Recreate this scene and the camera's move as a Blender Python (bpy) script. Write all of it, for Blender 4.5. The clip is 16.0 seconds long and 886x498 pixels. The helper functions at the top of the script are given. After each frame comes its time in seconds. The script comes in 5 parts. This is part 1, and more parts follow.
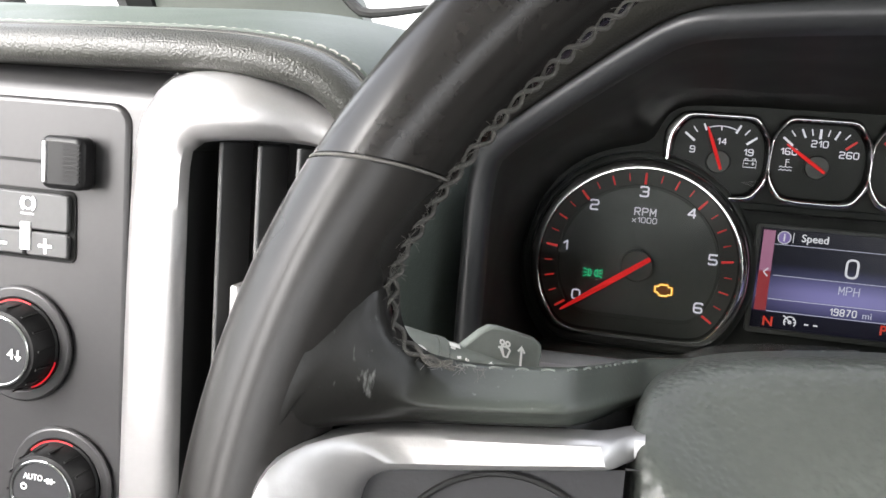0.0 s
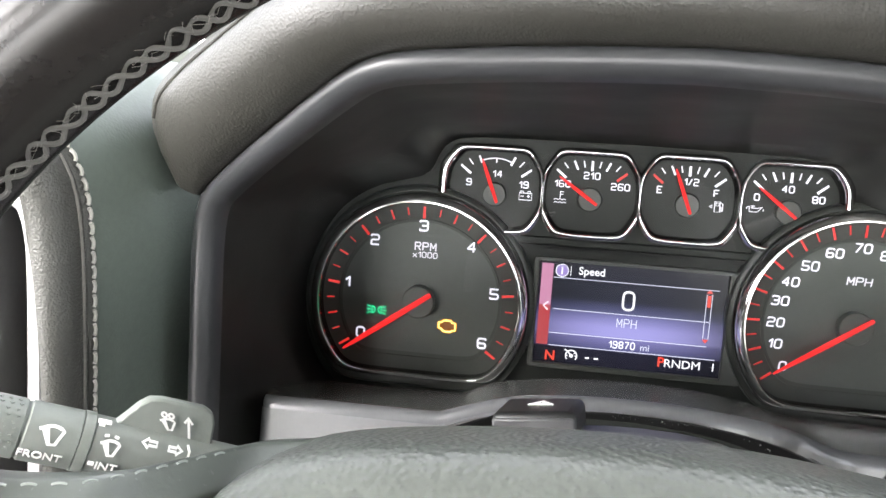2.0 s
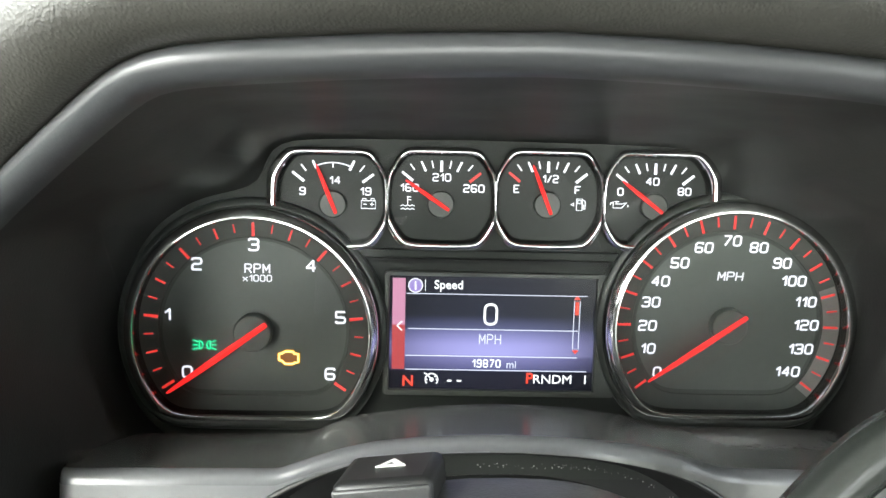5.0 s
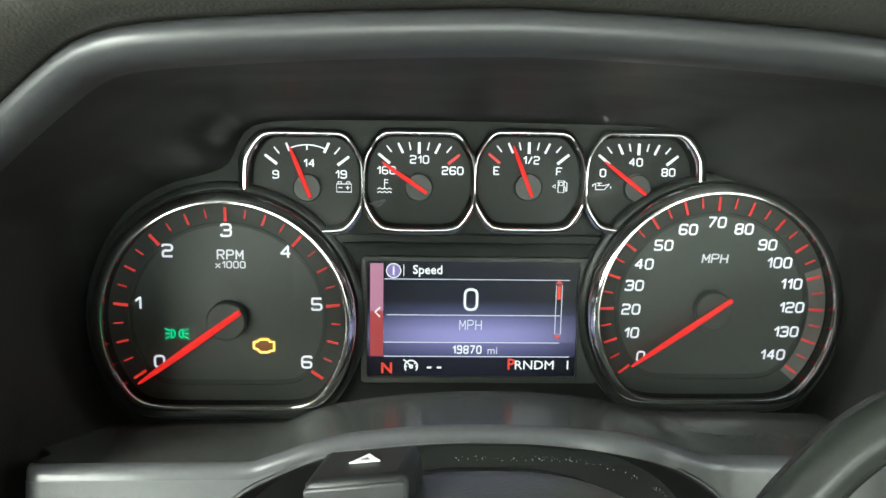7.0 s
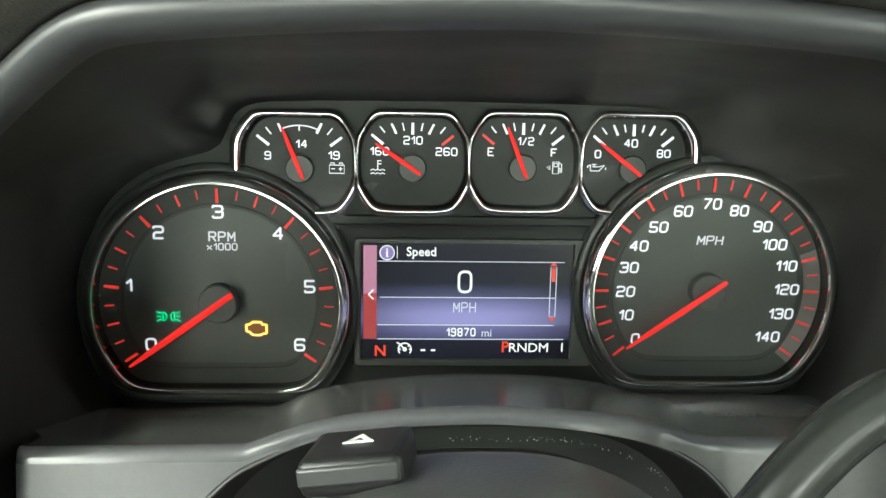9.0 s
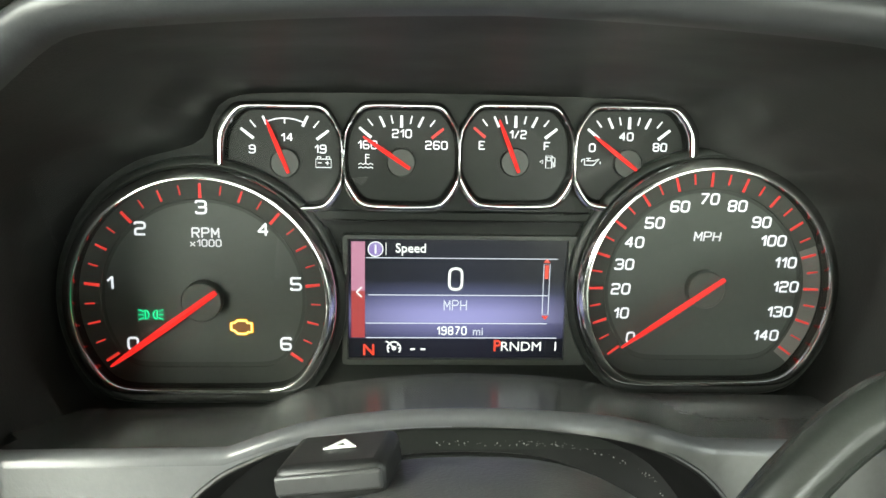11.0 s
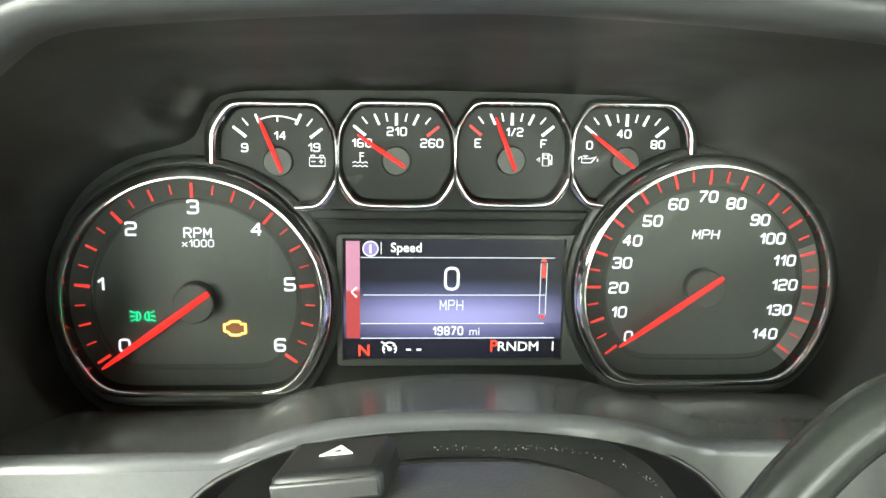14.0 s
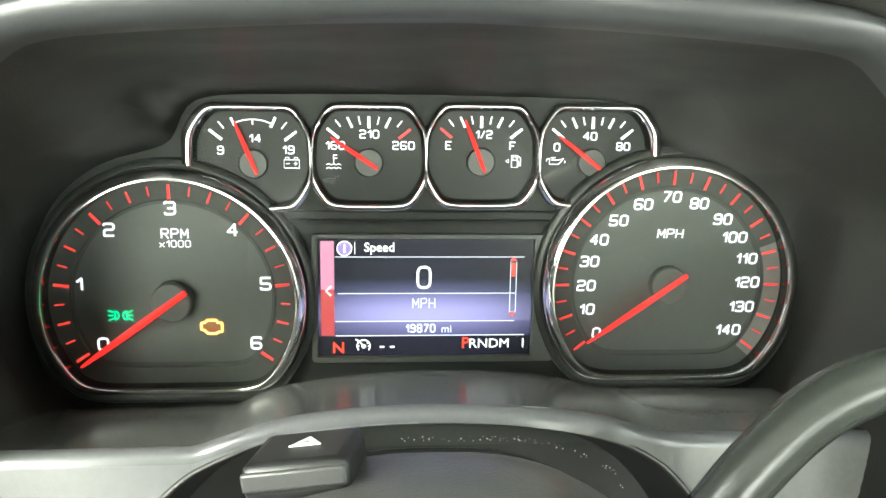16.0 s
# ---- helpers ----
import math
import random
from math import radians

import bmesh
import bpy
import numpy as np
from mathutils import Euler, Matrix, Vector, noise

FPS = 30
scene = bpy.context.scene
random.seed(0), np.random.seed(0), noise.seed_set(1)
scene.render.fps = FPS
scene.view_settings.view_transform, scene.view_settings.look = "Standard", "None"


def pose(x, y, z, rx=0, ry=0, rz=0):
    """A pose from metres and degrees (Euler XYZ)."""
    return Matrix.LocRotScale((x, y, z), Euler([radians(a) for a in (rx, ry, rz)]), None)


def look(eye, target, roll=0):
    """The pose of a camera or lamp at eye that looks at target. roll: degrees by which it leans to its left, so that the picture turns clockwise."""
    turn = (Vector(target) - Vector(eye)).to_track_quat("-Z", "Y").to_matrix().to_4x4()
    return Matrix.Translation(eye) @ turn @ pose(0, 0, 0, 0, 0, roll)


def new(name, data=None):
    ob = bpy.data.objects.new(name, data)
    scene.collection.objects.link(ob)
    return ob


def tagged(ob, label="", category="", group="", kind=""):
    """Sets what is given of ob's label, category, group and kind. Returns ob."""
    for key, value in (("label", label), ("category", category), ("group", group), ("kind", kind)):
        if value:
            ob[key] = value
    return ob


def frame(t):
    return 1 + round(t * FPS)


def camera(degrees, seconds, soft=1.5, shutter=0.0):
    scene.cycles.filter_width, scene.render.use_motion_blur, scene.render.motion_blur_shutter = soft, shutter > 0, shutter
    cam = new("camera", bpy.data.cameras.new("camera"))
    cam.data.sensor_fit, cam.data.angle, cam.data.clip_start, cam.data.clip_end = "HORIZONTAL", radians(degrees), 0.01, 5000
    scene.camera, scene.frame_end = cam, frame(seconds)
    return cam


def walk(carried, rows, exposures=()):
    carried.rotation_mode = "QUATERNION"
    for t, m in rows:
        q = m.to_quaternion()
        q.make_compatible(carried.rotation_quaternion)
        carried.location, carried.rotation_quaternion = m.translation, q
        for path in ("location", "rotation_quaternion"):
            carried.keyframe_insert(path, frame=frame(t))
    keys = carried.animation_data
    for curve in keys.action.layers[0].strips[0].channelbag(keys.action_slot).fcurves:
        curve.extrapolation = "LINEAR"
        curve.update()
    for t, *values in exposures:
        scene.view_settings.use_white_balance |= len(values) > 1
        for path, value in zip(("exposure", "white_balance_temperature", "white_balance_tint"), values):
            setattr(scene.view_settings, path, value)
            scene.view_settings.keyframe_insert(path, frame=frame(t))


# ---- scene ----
cam = camera(56.0, 16.0)
STOPS = 3.53
# seconds and how much the camera opens up
EXPOSURE = [(0.0, -0.5), (0.7, -0.35), (1.5, 0.3), (2.0, 0.62), (3.0, 0.85), (3.7, 0.85), (6.0, 0.62), (6.5, 0.42), (7.0, 0.32), (7.5, 0.40), (8.2, 0.2), (10.5, 0.75), (11.0, 0.6), (12.5, 0.55), (13.3, 0.6), (14.0, 1.0), (14.5, 1.2), (16.0, 1.25)]
# seconds, x, y, z, yaw, pitch, roll
ROWS = [
    (0.0, -0.1251, -0.4639, 1.0651, 11.95, -8.11, 4.47),
    (0.5, -0.1137, -0.4717, 1.0701, 11.84, -7.73, 4.39),
    (1.0, -0.0878, -0.4785, 1.0762, 11.04, -7.56, 4.14),
    (1.5, -0.0649, -0.4713, 1.0842, 9.60, -7.44, 3.95),
    (2.0, -0.0482, -0.4318, 1.0864, 7.36, -7.51, 3.81),
    (2.5, -0.0410, -0.4178, 1.0901, 4.42, -7.43, 3.62),
    (3.0, -0.0345, -0.4041, 1.0918, 1.72, -7.54, 3.25),
    (3.5, -0.0388, -0.3875, 1.0897, -0.20, -7.52, 2.55),
    (6.0, -0.0395, -0.3699, 1.0971, -2.09, -8.96, 1.26),
    (6.5, -0.0320, -0.3627, 1.0964, -2.53, -9.34, 1.17),
    (7.0, -0.0358, -0.3667, 1.0959, -2.61, -9.72, 1.05),
    (7.5, -0.0373, -0.3628, 1.0903, -2.83, -10.08, 1.04),
    (8.0, -0.0351, -0.3600, 1.0897, -2.98, -10.34, 1.04),
    (10.5, -0.0373, -0.3729, 1.0977, -3.16, -10.68, 1.14),
    (11.0, -0.0316, -0.3548, 1.0916, -3.19, -10.88, 1.11),
    (11.5, -0.0265, -0.3402, 1.0905, -3.30, -10.89, 1.06),
    (12.0, -0.0315, -0.3424, 1.0917, -3.34, -10.95, 1.09),
    (12.5, -0.0322, -0.3496, 1.0949, -3.36, -11.15, 1.05),
    (13.0, -0.0340, -0.3498, 1.0933, -3.53, -11.19, 1.06),
    (13.5, -0.0340, -0.3504, 1.0932, -3.56, -11.30, 0.97),
    (14.0, -0.0326, -0.3498, 1.0929, -3.69, -11.28, 0.97),
    (14.5, -0.0330, -0.3499, 1.0927, -4.01, -11.16, 0.97),
    (15.0, -0.0333, -0.3518, 1.0940, -4.20, -11.13, 0.95),
    (15.5, -0.0319, -0.3560, 1.0958, -4.42, -11.00, 0.94),
    (16.0, -0.0269, -0.3598, 1.0938, -4.63, -11.13, 0.94),
]


def eye_pose(x, y, z, yaw, pitch, roll):
    """Yaw to the left, pitch up, roll leaning to the left, in degrees."""
    return pose(x, y, z, 0, 0, yaw) @ pose(0, 0, 0, 90 + pitch, 0, 0) @ pose(0, 0, 0, 0, 0, roll)


# the dash leans back from upright: all of it, and the eye with it, is laid out square to the dials and then tipped
DASH = pose(0, 0, 1, -12, 0, 0) @ pose(0, 0, -1)


def late(t, start):
    """The white balance drifts a little to green once the camera has settled."""
    return max(0.0, min(1.0, (t - start) / 4.0))


walk(cam, [(t, DASH @ eye_pose(*row)) for t, *row in ROWS], exposures=[(t, STOPS + e, 6500 + 350 * late(t, 7.0), 11 - 17 * late(t, 3.0)) for t, e in EXPOSURE])

# ---- world, sun, light ----
world = bpy.data.worlds.new("overcast_sky")
scene.world = world
world.use_nodes = True
wn, wl = world.node_tree.nodes, world.node_tree.links
wn.clear()
sky = wn.new("ShaderNodeTexSky")
sky.sky_type = "NISHITA"
sky.sun_disc = False
sky.sun_elevation, sky.sun_rotation = radians(42), radians(213)
sky.dust_density = 4.0
sky_bg = wn.new("ShaderNodeBackground")
sky_bg.inputs["Strength"].default_value = 0.15
sky_out = wn.new("ShaderNodeOutputWorld")
haze = wn.new("ShaderNodeHueSaturation")
haze.inputs["Saturation"].default_value = 0.2
wl.new(sky.outputs[0], haze.inputs["Color"])
wl.new(haze.outputs[0], sky_bg.inputs[0])
wl.new(sky_bg.outputs[0], sky_out.inputs[0])

sun_data = bpy.data.lights.new("sun", "SUN")
sun_data.energy, sun_data.angle, sun_data.color = 1.0, radians(30), (1.0, 0.97, 0.92)
sun = new("sun", sun_data)
sun.matrix_world = look((-3.0, -4.6, 5.95), (0, 0, 1))


# ---- materials ----
def base_mat(name):
    m = bpy.data.materials.new(name)
    m.use_nodes = True
    nt = m.node_tree
    return m, nt, nt.nodes["Principled BSDF"]


def surface(name, colour, rough=0.5, metal=0.0, vary=0.12, scale=60.0, grain=0.0, grain_scale=900.0, pebble=0.0, pebble_scale=700.0, coat=0.0, spec=0.5):
    """A solid surface: colour drifting at two scales, uneven gloss, fine grain and leather-like pebble relief."""
    m, nt, bsdf = base_mat(name)
    n, l = nt.nodes, nt.links
    co = n.new("ShaderNodeTexCoord")
    big, fine = n.new("ShaderNodeTexNoise"), n.new("ShaderNodeTexNoise")
    big.inputs["Scale"].default_value, fine.inputs["Scale"].default_value = scale * 0.25, scale * 6
    big.inputs["Detail"].default_value, fine.inputs["Detail"].default_value = 3, 4
    for t in (big, fine):
        l.new(co.outputs["Object"], t.inputs["Vector"])
    mix = n.new("ShaderNodeMath")
    mix.operation = "MULTIPLY_ADD"
    mix.inputs[1].default_value = 0.6
    l.new(fine.outputs[0], mix.inputs[0])
    l.new(big.outputs[0], mix.inputs[2])
    ramp = n.new("ShaderNodeMapRange")
    ramp.inputs[1].default_value, ramp.inputs[2].default_value = 0.5, 1.1
    ramp.inputs[3].default_value, ramp.inputs[4].default_value = 1 - vary, 1 + vary
    l.new(mix.outputs[0], ramp.inputs[0])
    col = n.new("ShaderNodeVectorMath")
    col.operation = "SCALE"
    col.inputs[0].default_value = colour
    l.new(ramp.outputs[0], col.inputs["Scale"])
    l.new(col.outputs[0], bsdf.inputs["Base Color"])
    rr = n.new("ShaderNodeMapRange")
    rr.inputs[1].default_value, rr.inputs[2].default_value = 0.3, 0.7
    rr.inputs[3].default_value, rr.inputs[4].default_value = rough * 0.85, min(1, rough * 1.15)
    l.new(big.outputs[0], rr.inputs[0])
    l.new(rr.outputs[0], bsdf.inputs["Roughness"])
    bsdf.inputs["Metallic"].default_value = metal
    bsdf.inputs["Specular IOR Level"].default_value = spec
    bsdf.inputs["Coat Weight"].default_value = coat
    normal = None
    if pebble:
        vo = n.new("ShaderNodeTexVoronoi")
        vo.inputs["Scale"].default_value = pebble_scale
        vo.feature = "SMOOTH_F1"
        l.new(co.outputs["Object"], vo.inputs["Vector"])
        b = n.new("ShaderNodeBump")
        b.invert = True
        b.inputs["Strength"].default_value, b.inputs["Distance"].default_value = pebble, 0.0006
        l.new(vo.outputs["Distance"], b.inputs["Height"])
        normal = b
    if grain:
        no = n.new("ShaderNodeTexNoise")
        no.inputs["Scale"].default_value = grain_scale
        l.new(co.outputs["Object"], no.inputs["Vector"])
        b = n.new("ShaderNodeBump")
        b.inputs["Strength"].default_value, b.inputs["Distance"].default_value = grain, 0.0003
        l.new(no.outputs[0], b.inputs["Height"])
        if normal:
            l.new(normal.outputs[0], b.inputs["Normal"])
        normal = b
    if normal:
        l.new(normal.outputs[0], bsdf.inputs["Normal"])
    return m


GLOW = 2.0 ** -STOPS


def lit(name, colour, strength, base=(0.02, 0.02, 0.02)):
    """A print or lamp that is lit from behind."""
    m, nt, bsdf = base_mat(name)
    bsdf.inputs["Base Color"].default_value = (*base, 1)
    bsdf.inputs["Emission Color"].default_value = (*colour, 1)
    bsdf.inputs["Emission Strength"].default_value = strength * GLOW
    bsdf.inputs["Roughness"].default_value = 0.5
    return m


M_WHEEL = surface("wheel_leather", (0.0125, 0.011, 0.0103), 0.25, grain=0.06, grain_scale=2200, vary=0.2, spec=0.38)
M_WORN = surface("worn_leather", (0.0140, 0.0126, 0.0118), 0.30, grain=0.06, grain_scale=2200, vary=0.3, spec=0.38)
M_HUB = surface("airbag_cover", (0.072, 0.078, 0.071), 0.36, pebble=0.65, pebble_scale=640, vary=0.15)
M_BROW = surface("brow_leather", (0.031, 0.030, 0.026), 0.40, pebble=0.24, pebble_scale=1150, grain=0.1, vary=0.15)
M_PAD = surface("dash_pad", (0.046, 0.046, 0.041), 0.38, pebble=0.5, pebble_scale=1250, grain=0.2, vary=0.18)
M_SIDE = surface("side_trim", (0.090, 0.108, 0.094), 0.58, pebble=0.24, pebble_scale=950, vary=0.12, spec=0.35)
M_FRAME = surface("bezel_plastic", (0.034, 0.035, 0.037), 0.36, grain=0.12, vary=0.1)
M_LINER = surface("hood_liner", (0.0145, 0.0148, 0.0137), 0.50, grain=0.3, vary=0.15, spec=0.35)
M_RAMP = surface("lower_bezel_plastic", (0.088, 0.090, 0.088), 0.20, grain=0.04, vary=0.12)
M_LIP = surface("bezel_lip_plastic", (0.084, 0.086, 0.091), 0.24, grain=0.1, vary=0.1)
M_SHELF = surface("shelf_plastic", (0.085, 0.087, 0.092), 0.32, grain=0.15, vary=0.1)
M_COLUMN = surface("column_plastic", (0.060, 0.060, 0.059), 0.34, grain=0.4, vary=0.12)
M_BLACK = surface("black_plastic", (0.012, 0.012, 0.012), 0.42, grain=0.1, vary=0.15)
# near-black: stands for shade in gaps and hollows, also colours ribs and joints
M_GAP = surface("shade_and_joint_black", (0.004, 0.004, 0.004), 0.8)
M_MASK = surface("mask_plastic", (0.013, 0.015, 0.013), 0.55, grain=0.12, vary=0.12, spec=0.25)
M_CUP = surface("cup_plastic", (0.022, 0.0245, 0.022), 0.36, vary=0.12, spec=0.4)
M_GAUGE = surface("gauge_face", (0.0085, 0.0100, 0.0085), 0.5, vary=0.12, spec=0.3)
M_WELL = surface("dial_wall_gloss", (0.10, 0.105, 0.10), 0.09, metal=0.9, vary=0.1, scale=40)
M_PANEL = surface("side_panel_grey", (0.052, 0.056, 0.051), 0.5, grain=0.1, vary=0.1)
M_FACE = surface("dial_face", (0.052, 0.059, 0.052), 0.5, grain=0.1, vary=0.08)
M_HUBCAP = surface("hub_cap_plastic", (0.024, 0.028, 0.024), 0.4, grain=0.1, vary=0.1, spec=0.4)
M_FACE_DARK = surface("dial_band", (0.040, 0.045, 0.040), 0.5, vary=0.1, spec=0.3)
M_FACE_GREY = surface("dial_band_grey", (0.12, 0.12, 0.115), 0.5, vary=0.1)
M_CHROME = surface("chrome", (0.82, 0.82, 0.81), 0.10, metal=1.0, vary=0.04, scale=30)
M_RING = surface("gauge_chrome", (0.78, 0.78, 0.78), 0.07, metal=1.0, vary=0.04, scale=30)
M_SILVER = surface("satin_silver", (0.50, 0.49, 0.49), 0.34, metal=0.75, grain=0.12, vary=0.05)
M_SWITCH = surface("switch_panel_grey", (0.040, 0.039, 0.040), 0.36, metal=0.35, grain=0.08, vary=0.08)
M_SWITCHPAD = surface("switch_pad_plastic", (0.028, 0.028, 0.030), 0.5, grain=0.15, vary=0.1, spec=0.2)
M_LEVER = surface("lever_plastic", (0.026, 0.029, 0.026), 0.26, grain=0.08, vary=0.15)
M_KNOB = surface("knob_rubber", (0.008, 0.008, 0.0083), 0.42, grain=0.2, spec=0.25)
M_BUTTON = surface("button_grey", (0.055, 0.055, 0.056), 0.45, grain=0.15)
M_STALK = surface("stalk_plastic", (0.16, 0.175, 0.162), 0.40, grain=0.25, vary=0.1)
M_THREAD = surface("grey_thread", (0.062, 0.060, 0.055), 0.8, grain=0.5, grain_scale=3000, vary=0.25)
M_THREAD_MID = surface("mid_thread", (0.13, 0.125, 0.115), 0.8, grain=0.5, grain_scale=3000, vary=0.3)
M_SLAT = surface("vent_slat", (0.10, 0.10, 0.10), 0.5, grain=0.1)
M_THREAD_PALE = surface("pale_thread", (0.38, 0.37, 0.34), 0.8, grain=0.5, grain_scale=3000, vary=0.2)
M_WHITE = surface("white_print", (0.75, 0.75, 0.74), 0.6, vary=0.05)
M_DUST = surface("dust", (0.26, 0.26, 0.25), 0.9, vary=0.3)
M_PILLAR = surface("pillar_trim", (0.125, 0.135, 0.122), 0.7, grain=0.3, vary=0.06)
M_HEADLINER = surface("headliner_cloth", (0.52, 0.53, 0.50), 0.9, grain=0.5, vary=0.08)
M_DOOR = surface("door_trim", (0.22, 0.22, 0.21), 0.5, pebble=0.3, vary=0.12)
M_CARPET = surface("carpet", (0.03, 0.03, 0.03), 0.95, grain=0.8, vary=0.3)
M_SEAL = surface("rubber_seal", (0.012, 0.012, 0.012), 0.6)
M_GROUND = surface("concrete", (0.45, 0.45, 0.43), 0.9, grain=0.3, scale=3, vary=0.15)
M_NEEDLE = lit("needle_red", (1.0, 0.025, 0.025), 0.62, (0.5, 0.02, 0.02))
M_RED = lit("tick_red", (1.0, 0.045, 0.035), 0.46, (0.4, 0.02, 0.02))
M_REDRING = lit("ring_red", (1.0, 0.01, 0.03), 0.8, (0.3, 0.01, 0.01))
M_DIGIT = lit("digit_white", (0.80, 0.80, 0.98), 0.72, (0.6, 0.6, 0.6))
M_DIGIT_DIM = lit("lettering_white", (0.78, 0.76, 0.98), 0.45, (0.55, 0.55, 0.55))
M_AMBER = lit("telltale_amber", (1.0, 0.36, 0.01), 1.6)
M_AMBER_DIM = lit("telltale_amber_fill", (1.0, 0.28, 0.0), 0.14)
M_AMBER_CORE = lit("telltale_amber_core", (1.0, 0.8, 0.25), 2.0)
M_GREEN = lit("telltale_green", (0.02, 0.95, 0.36), 1.1)
M_TEXT = lit("screen_white", (0.93, 0.94, 1.0), 1.0)
M_LINE = lit("screen_line", (0.72, 0.74, 0.92), 0.85)
M_SCR_RED = lit("screen_red", (0.95, 0.06, 0.03), 0.8)
M_SCR_TAB = lit("screen_tab_red", (0.50, 0.05, 0.06), 0.7)
M_SCR_PINK = lit("screen_tab_pink", (0.62, 0.25, 0.42), 0.7)
M_SCR_PURPLE = lit("screen_badge", (0.32, 0.22, 0.62), 0.7)


def lens_mat():
    """Clear plastic: lets all through and mirrors a little."""
    m, nt, bsdf = base_mat("clear_plastic")
    n, l = nt.nodes, nt.links
    n.remove(bsdf)
    clear, gloss, mix, fres = n.new("ShaderNodeBsdfTransparent"), n.new("ShaderNodeBsdfGlossy"), n.new("ShaderNodeMixShader"), n.new("ShaderNodeFresnel")
    clear.inputs[0].default_value = (0.97, 0.98, 0.97, 1)
    gloss.inputs["Roughness"].default_value = 0.03
    fres.inputs["IOR"].default_value = 1.5
    l.new(fres.outputs[0], mix.inputs[0])
    l.new(clear.outputs[0], mix.inputs[1])
    l.new(gloss.outputs[0], mix.inputs[2])
    l.new(mix.outputs[0], n["Material Output"].inputs["Surface"])
    return m


def scuffed_leather(spot):
    """Black leather, creased, rubbed pale in short streaks about one spot and greyer along the spoke beyond it."""
    m = surface("creased_leather", (0.0132, 0.0128, 0.0118), 0.32, grain=0.15, grain_scale=700, vary=0.25, spec=0.3)
    n, l = m.node_tree.nodes, m.node_tree.links
    bsdf = n["Principled BSDF"]
    co, off = n.new("ShaderNodeTexCoord"), n.new("ShaderNodeVectorMath")
    off.operation = "SUBTRACT"
    off.inputs[1].default_value = spot
    l.new(co.outputs["Object"], off.inputs[0])
    near, far = n.new("ShaderNodeVectorMath"), n.new("ShaderNodeMapRange")
    near.operation = "LENGTH"
    l.new(off.outputs[0], near.inputs[0])
    far.inputs[1].default_value, far.inputs[2].default_value, far.inputs[3].default_value, far.inputs[4].default_value = 0.0, 0.0075, 0.16, 0.0
    l.new(near.outputs["Value"], far.inputs[0])
    squeeze, streaks = n.new("ShaderNodeMapping"), n.new("ShaderNodeTexNoise")
    squeeze.inputs["Scale"].default_value, squeeze.inputs["Rotation"].default_value = (1.0, 1.0, 0.35), (0, 0.5, 0)
    l.new(co.outputs["Object"], squeeze.inputs["Vector"])
    streaks.inputs["Scale"].default_value, streaks.inputs["Detail"].default_value = 620, 5
    l.new(squeeze.outputs[0], streaks.inputs["Vector"])
    add, keen = n.new("ShaderNodeMath"), n.new("ShaderNodeMapRange")
    l.new(streaks.outputs[0], add.inputs[0])
    l.new(far.outputs[0], add.inputs[1])
    keen.inputs[1].default_value, keen.inputs[2].default_value, keen.inputs[4].default_value = 0.67, 0.84, 0.5
    l.new(add.outputs[0], keen.inputs[0])
    mix = n.new("ShaderNodeMix")
    mix.data_type = "RGBA"
    old = bsdf.inputs["Base Color"].links[0].from_socket
    sep, worn, greyed = n.new("ShaderNodeSeparateXYZ"), n.new("ShaderNodeMapRange"), n.new("ShaderNodeMix")
    l.new(off.outputs[0], sep.inputs[0])
    # mask that turns the base colour grey along the spoke
    worn.interpolation_type = "SMOOTHSTEP"
    worn.inputs[1].default_value, worn.inputs[2].default_value = 0.002, 0.034
    l.new(sep.outputs["X"], worn.inputs[0])
    greyed.data_type = "RGBA"
    greyed.inputs[7].default_value = (0.070, 0.078, 0.069, 1)
    l.new(worn.outputs[0], greyed.inputs["Factor"])
    l.new(old, greyed.inputs[6])
    l.new(keen.outputs[0], mix.inputs["Factor"])
    l.new(greyed.outputs[2], mix.inputs[6])
    mix.inputs[7].default_value = (0.30, 0.31, 0.30, 1)
    l.new(mix.outputs[2], bsdf.inputs["Base Color"])
    return m


